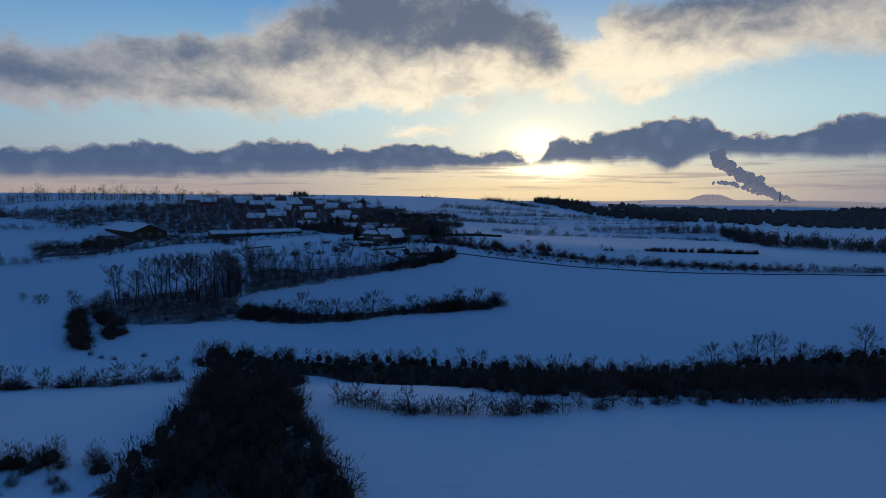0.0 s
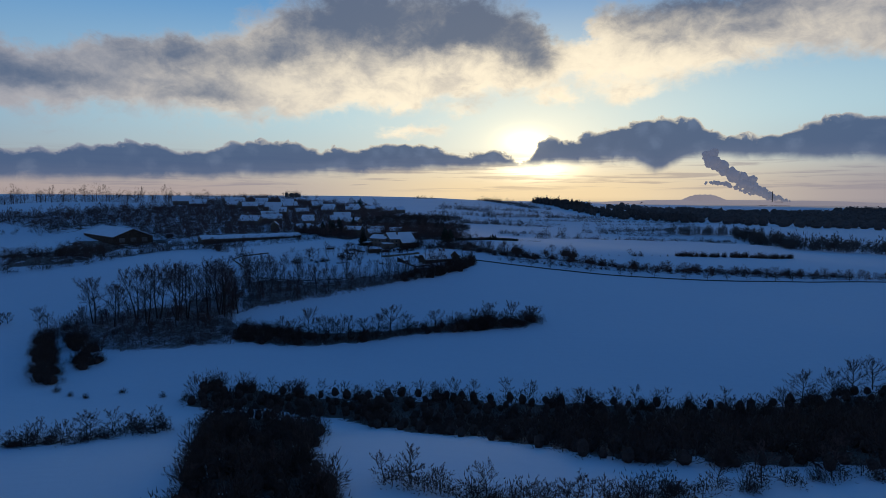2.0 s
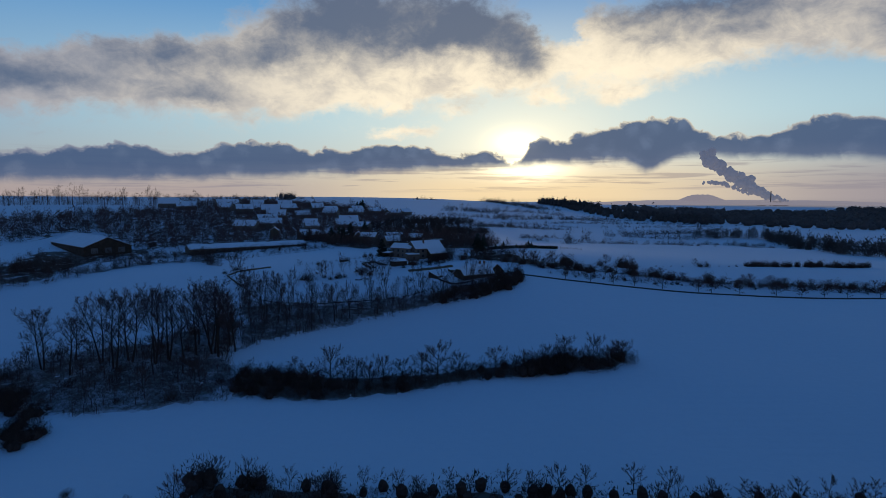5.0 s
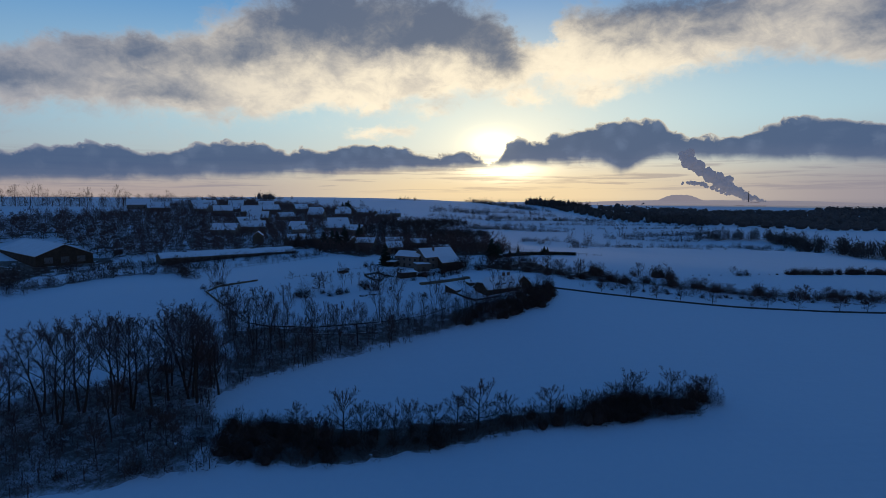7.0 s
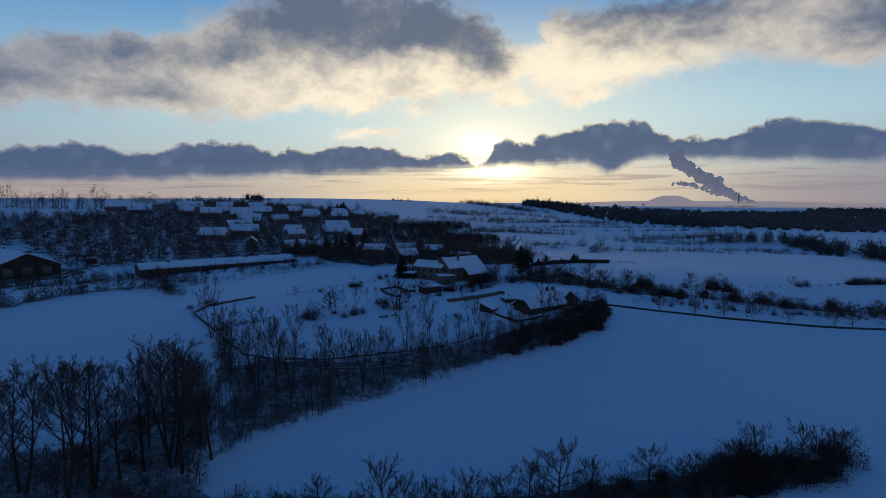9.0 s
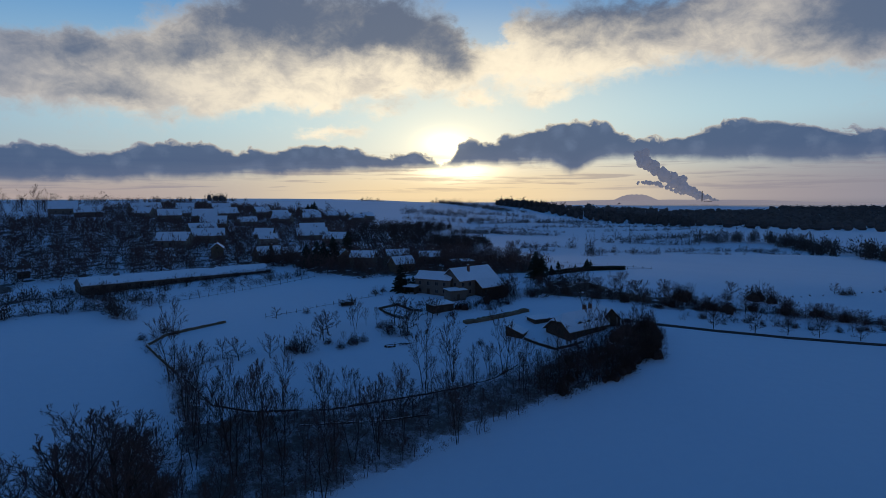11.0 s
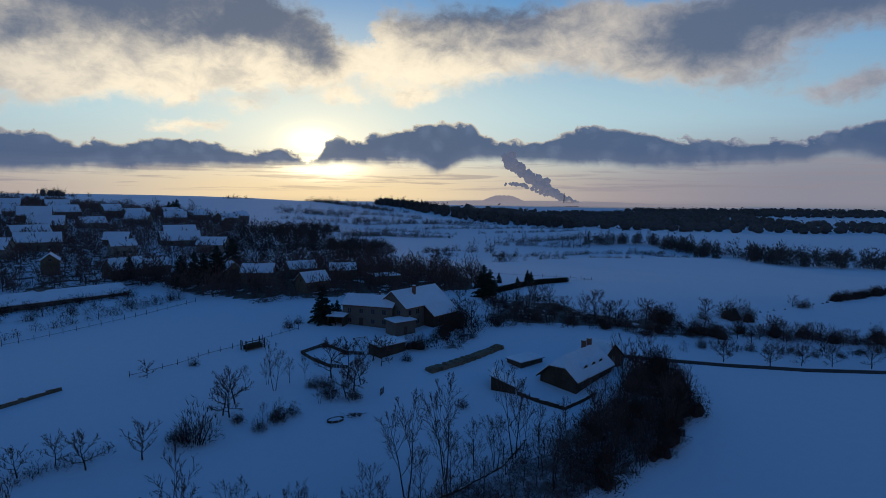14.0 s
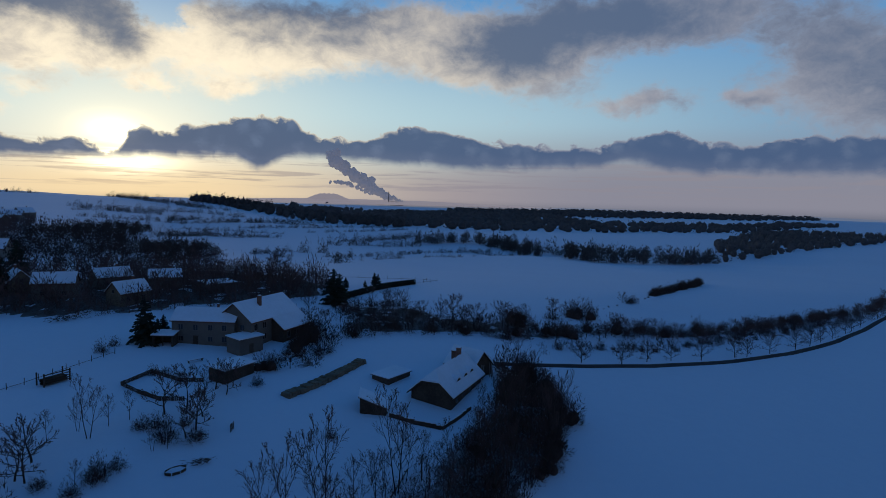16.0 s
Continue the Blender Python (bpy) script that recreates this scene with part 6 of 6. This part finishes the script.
FIELD_HEDGES = [([(22, 778), (49, 814), (77, 857), (113, 873)], 6, 1.5, 9), ([(120, 877), (145, 870)], 3, 1, 4), ([(69, 700), (86, 708)], 4, 1.5, 6), ([(108, 744), (126, 756), (142, 762)], 6, 2, 13), ([(178, 833), (221, 851), (248, 846)], 6, 2.5, 10),
                ([(252, 848), (279, 862), (297, 856)], 6, 2.5, 13), ([(322, 822), (327, 791), (330, 744)], 6, 2, 8), ([(114, 657), (132, 669), (158, 674)], 2.5, 1, 6), ([(86, 642), (100, 647)], 3, 5, 10), ([(189, 694), (222, 700), (252, 708)], 2, 1, 4),
                ([(-20, 668), (7, 658), (18, 661)], 7, 2, 7), ([(-12, 514), (6, 512), (20, 520)], 5, 2, 7), ([(66, 974), (108, 1035), (138, 1022), (195, 1050), (263, 1049)], 5, 2, 9), ([(-4, 1199), (51, 1125), (125, 1173), (160, 1169), (191, 1121)], 6, 2, 10),
                ([(205, 946), (258, 974), (320, 1001), (407, 1054)], 6, 1, 5), ([(108, 1649), (138, 1522), (167, 1422), (188, 1319), (219, 1268)], 9, 4, 11), ([(-2, 802), (18, 798), (34, 793)], 6, 2, 8), ([(-40, 617), (-27, 619), (-2, 670), (26, 692)], 8, 2, 7), ([(-60, 1720), (0, 1722)], 8, 3, 11),
                ([(8, 767), (48, 818), (149, 887)], 5, 2, 6), ([(-15, 964), (28, 969), (67, 949), (138, 1011), (246, 1094), (303, 1095)], 6, 2, 8), ([(-9, 1091), (36, 1106), (80, 1070)], 9, 3, 11), ([(115, 1568), (149, 1399), (189, 1274)], 9, 3, 9),
                ([(203, 869), (262, 897), (356, 950)], 7, 3, 10), ([(133, 952), (290, 1039), (420, 1090)], 10, 2, 6), ([(56, 900), (122, 918), (166, 920)], 4, 1.5, 5), ([(120, 724), (215, 770), (258, 800), (357, 806)], 5, 1.5, 6), ([(55, 704), (106, 754)], 5, 2, 6),
                ([(-77, 718), (-57, 742), (-37, 753), (-13, 745)], 12, 4, 11), ([(-31, 627), (-8, 645), (27, 699)], 7, 3, 8), ([(-79, 609), (-61, 596), (-38, 622)], 9, 3, 8)]
for i, (l, wide, lo, hi) in enumerate(FIELD_HEDGES):
    gap = 1.1 + 0.10 * hi + 0.0006 * l[0][1]
    far_stuff("field_hedge", "uneven dark hedge between snowy fields", [q for q in line_of(l, gap, wide * 0.5, 30 + i) if noise.noise((q[0] * 0.06, q[1] * 0.04, i)) > -0.33], lo, hi * 0.8, 16, 30 + i, "hedge", None, 0.55, 0.04, 0.3)
    far_stuff("hedge_trees", "bare trees standing in a field hedge", line_of(l, 13, wide, 130 + i), hi * 0.7, hi * 1.25, 40, 130 + i, "trees", None, 0.45, 0.014)
plant("round1", 1, 515, 40, 1.5, None, "", "trees above the lane")
plant("round2", 92, 645, 10, 1.0, None, "", "trees above the lane")
HILLWOOD = [(222, 1510), (258, 1400), (296, 1340), (322, 1345), (330, 1420), (300, 1520), (262, 1560)]
far_stuff("hill_wood", "dark wood on the distant hill", area(HILLWOOD, 10, 40), 11, 19, 30, 40, "forest", None, 0.45, 0.05, 0.6)
far_stuff("valley_trees", "row of bare trees in the valley beyond the field", line_of([(306, 878), (369, 895), (400, 880), (385, 820), (370, 750)], 4, 9, 41) + line_of([(365, 700), (346, 662), (373, 646), (410, 634), (450, 632), (505, 640)], 3, 9, 42) + line_of([(404, 858), (407, 800), (430, 752), (480, 738), (530, 722)], 4, 9, 43), 8, 18, 50, 41, "trees", None, 0.36, 0.024, 0.35)
FOREST_A = [(560, 655), (618, 650), (900, 700), (1500, 760), (1500, 1000), (1364, 1015), (1042, 900), (930, 850), (720, 760), (650, 715)]
FOREST_B = [(430, 1110), (700, 1130), (1010, 1100), (1364, 1040), (1900, 1180), (2500, 1300), (2600, 1500), (1930, 1310), (1600, 1400), (1380, 1480), (1404, 1640), (1964, 2300), (1800, 2600), (1200, 2500), (700, 1700), (520, 1300)]
FOREST_D = [(246, 1400), (262, 1250), (280, 1165), (312, 1100), (420, 1095), (440, 1112), (520, 1290), (430, 1290), (345, 1360), (300, 1420)]
FOREST_E = [(430, 1350), (520, 1400), (720, 1720), (1200, 2500), (1150, 2900), (800, 2600), (480, 1800)]
FOREST_C = [(1964, 2150), (2700, 1900), (3800, 1900), (4300, 2200), (3400, 3200), (1900, 3000), (1700, 2600)]
far_stuff("forest", "dark leafless forest in the valley", area(FOREST_A, 15, 50), 9, 15, 7, 50, "forest", None, 0.6, 0.10, 0.6)
far_stuff("forest", "dark wood running down the hill to the plain", area(FOREST_D, 12, 53), 8, 14, 12, 53, "forest", None, 0.6, 0.08, 0.6)
far_stuff("forest", "dark wood on the far plain", area(FOREST_E, 34, 54), 12, 20, 8, 54, "forest", None, 0.9, 0.16, 0.6)
far_stuff("forest", "wide dark forest on the plain", area(FOREST_B, 28, 51), 12, 20, 5, 51, "forest", None, 0.9, 0.14, 0.6)
far_stuff("forest", "distant dark forest along the horizon", area(FOREST_C, 42, 52), 14, 24, 8, 52, "forest", None, 1.1, 0.2, 0.6)


# ---- horizon: table mountain, low hills, power station with its steam ----
def ridge_hill(name, label, az, dist, width, height, base, flat, seed, mat):
    m, rg = M(), random.Random(seed)
    a = radians(az)
    c = Vector((math.sin(a), math.cos(a), 0)) * dist
    side, back = Vector((math.cos(a), -math.sin(a), 0)), Vector((math.sin(a), math.cos(a), 0))
    n, rows = 48, 7
    for j in range(rows):
        for i in range(n + 1):
            u, v = 2 * i / n - 1, 2 * j / (rows - 1) - 1
            d = math.sqrt(u * u + 0.9 * v * v)
            h = height * (1 - smooth01(np.array([(d - flat) / (1 - flat)]))[0]) * (1 + 0.03 * math.sin(i * 1.7 + seed) + 0.02 * rg.random())
            p = c + side * u * width + back * v * width * 0.5
            m.v.append((p.x, p.y, base + h))
    m.f += [(j * (n + 1) + i, j * (n + 1) + i + 1, (j + 1) * (n + 1) + i + 1, (j + 1) * (n + 1) + i) for j in range(rows - 1) for i in range(n)]
    return solid(name, m, mat, label, "hill", "", "structure", None, True)


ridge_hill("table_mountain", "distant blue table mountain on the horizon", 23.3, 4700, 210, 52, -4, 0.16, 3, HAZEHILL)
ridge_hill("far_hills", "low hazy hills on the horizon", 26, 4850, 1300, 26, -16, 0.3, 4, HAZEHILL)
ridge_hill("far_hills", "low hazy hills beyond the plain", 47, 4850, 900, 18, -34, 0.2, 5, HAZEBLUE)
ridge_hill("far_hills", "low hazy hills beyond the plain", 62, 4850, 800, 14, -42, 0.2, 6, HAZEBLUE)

az = radians(28.4)
sx, sy = math.sin(az) * 4500, math.cos(az) * 4500
st = thing("power_station", "far power station with a tall slim chimney", "power station", "", pose(sx, sy, gz(sx, sy), 0, 0, -28))
p = M()
p.tube((0, 0, -5), (0, 0, 92), 4.0, 2.6, 10)
part("chimney", p, SHEET, st)
for x, hh in ((-50, 22), (35, 26), (75, 16)):
    p = M()
    p.box(x - 24, -15, -5, x + 24, 15, hh)
    part("boiler_house", p, SHEET, st)


def plume(name, label, line, seed, n):
    """Billows of steam along a line of (degrees right, degrees up, radius in metres)."""
    m, rg = M(), random.Random(seed)
    for (u0, v0, r0), (u1, v1, r1) in zip(line, line[1:]):
        for k in range(n):
            t = (k + rg.random()) / n
            a, e = radians(u0 + (u1 - u0) * t), radians(v0 + (v1 - v0) * t)
            r = (r0 + (r1 - r0) * t) * rg.uniform(0.35, 0.85)
            c = Vector((math.sin(a), math.cos(a), math.tan(e))) * 4550 + Vector((rg.gauss(0, r * 0.5), rg.gauss(0, r * 0.4), 40 + rg.gauss(0, r * 0.45)))
            o = len(m.v)
            rings, seg = 7, 10
            for i in range(rings + 1):
                for j in range(seg):
                    th, ph = math.pi * i / rings, 2 * math.pi * j / seg
                    d = Vector((math.sin(th) * math.cos(ph), math.sin(th) * math.sin(ph), math.cos(th)))
                    q = c + d * r * (1 + 0.45 * noise.noise(d * 2.2 + c * 0.05) + 0.2 * noise.noise(d * 6 + c * 0.03))
                    m.v.append(tuple(q))
            m.f += [(o + i * seg + j, o + i * seg + (j + 1) % seg, o + (i + 1) * seg + (j + 1) % seg, o + (i + 1) * seg + j) for i in range(rings) for j in range(seg)]
    return solid(name, m, STEAM, label, "steam", "", "", None, True)


plume("steam_plume", "billowing grey steam rising from the power station", [(29.6, -0.40, 8), (28.4, -0.10, 19), (27.4, 0.40, 32), (26.4, 1.05, 40), (25.4, 1.85, 40), (24.4, 2.6, 40), (23.4, 3.2, 46)], 5, 26)
plume("steam_wisp", "thin pale steam beside the main plume", [(27.0, 0.10, 7), (26.2, 0.40, 14), (25.2, 0.90, 18), (24.4, 1.10, 18), (23.2, 1.0, 10)], 6, 9)
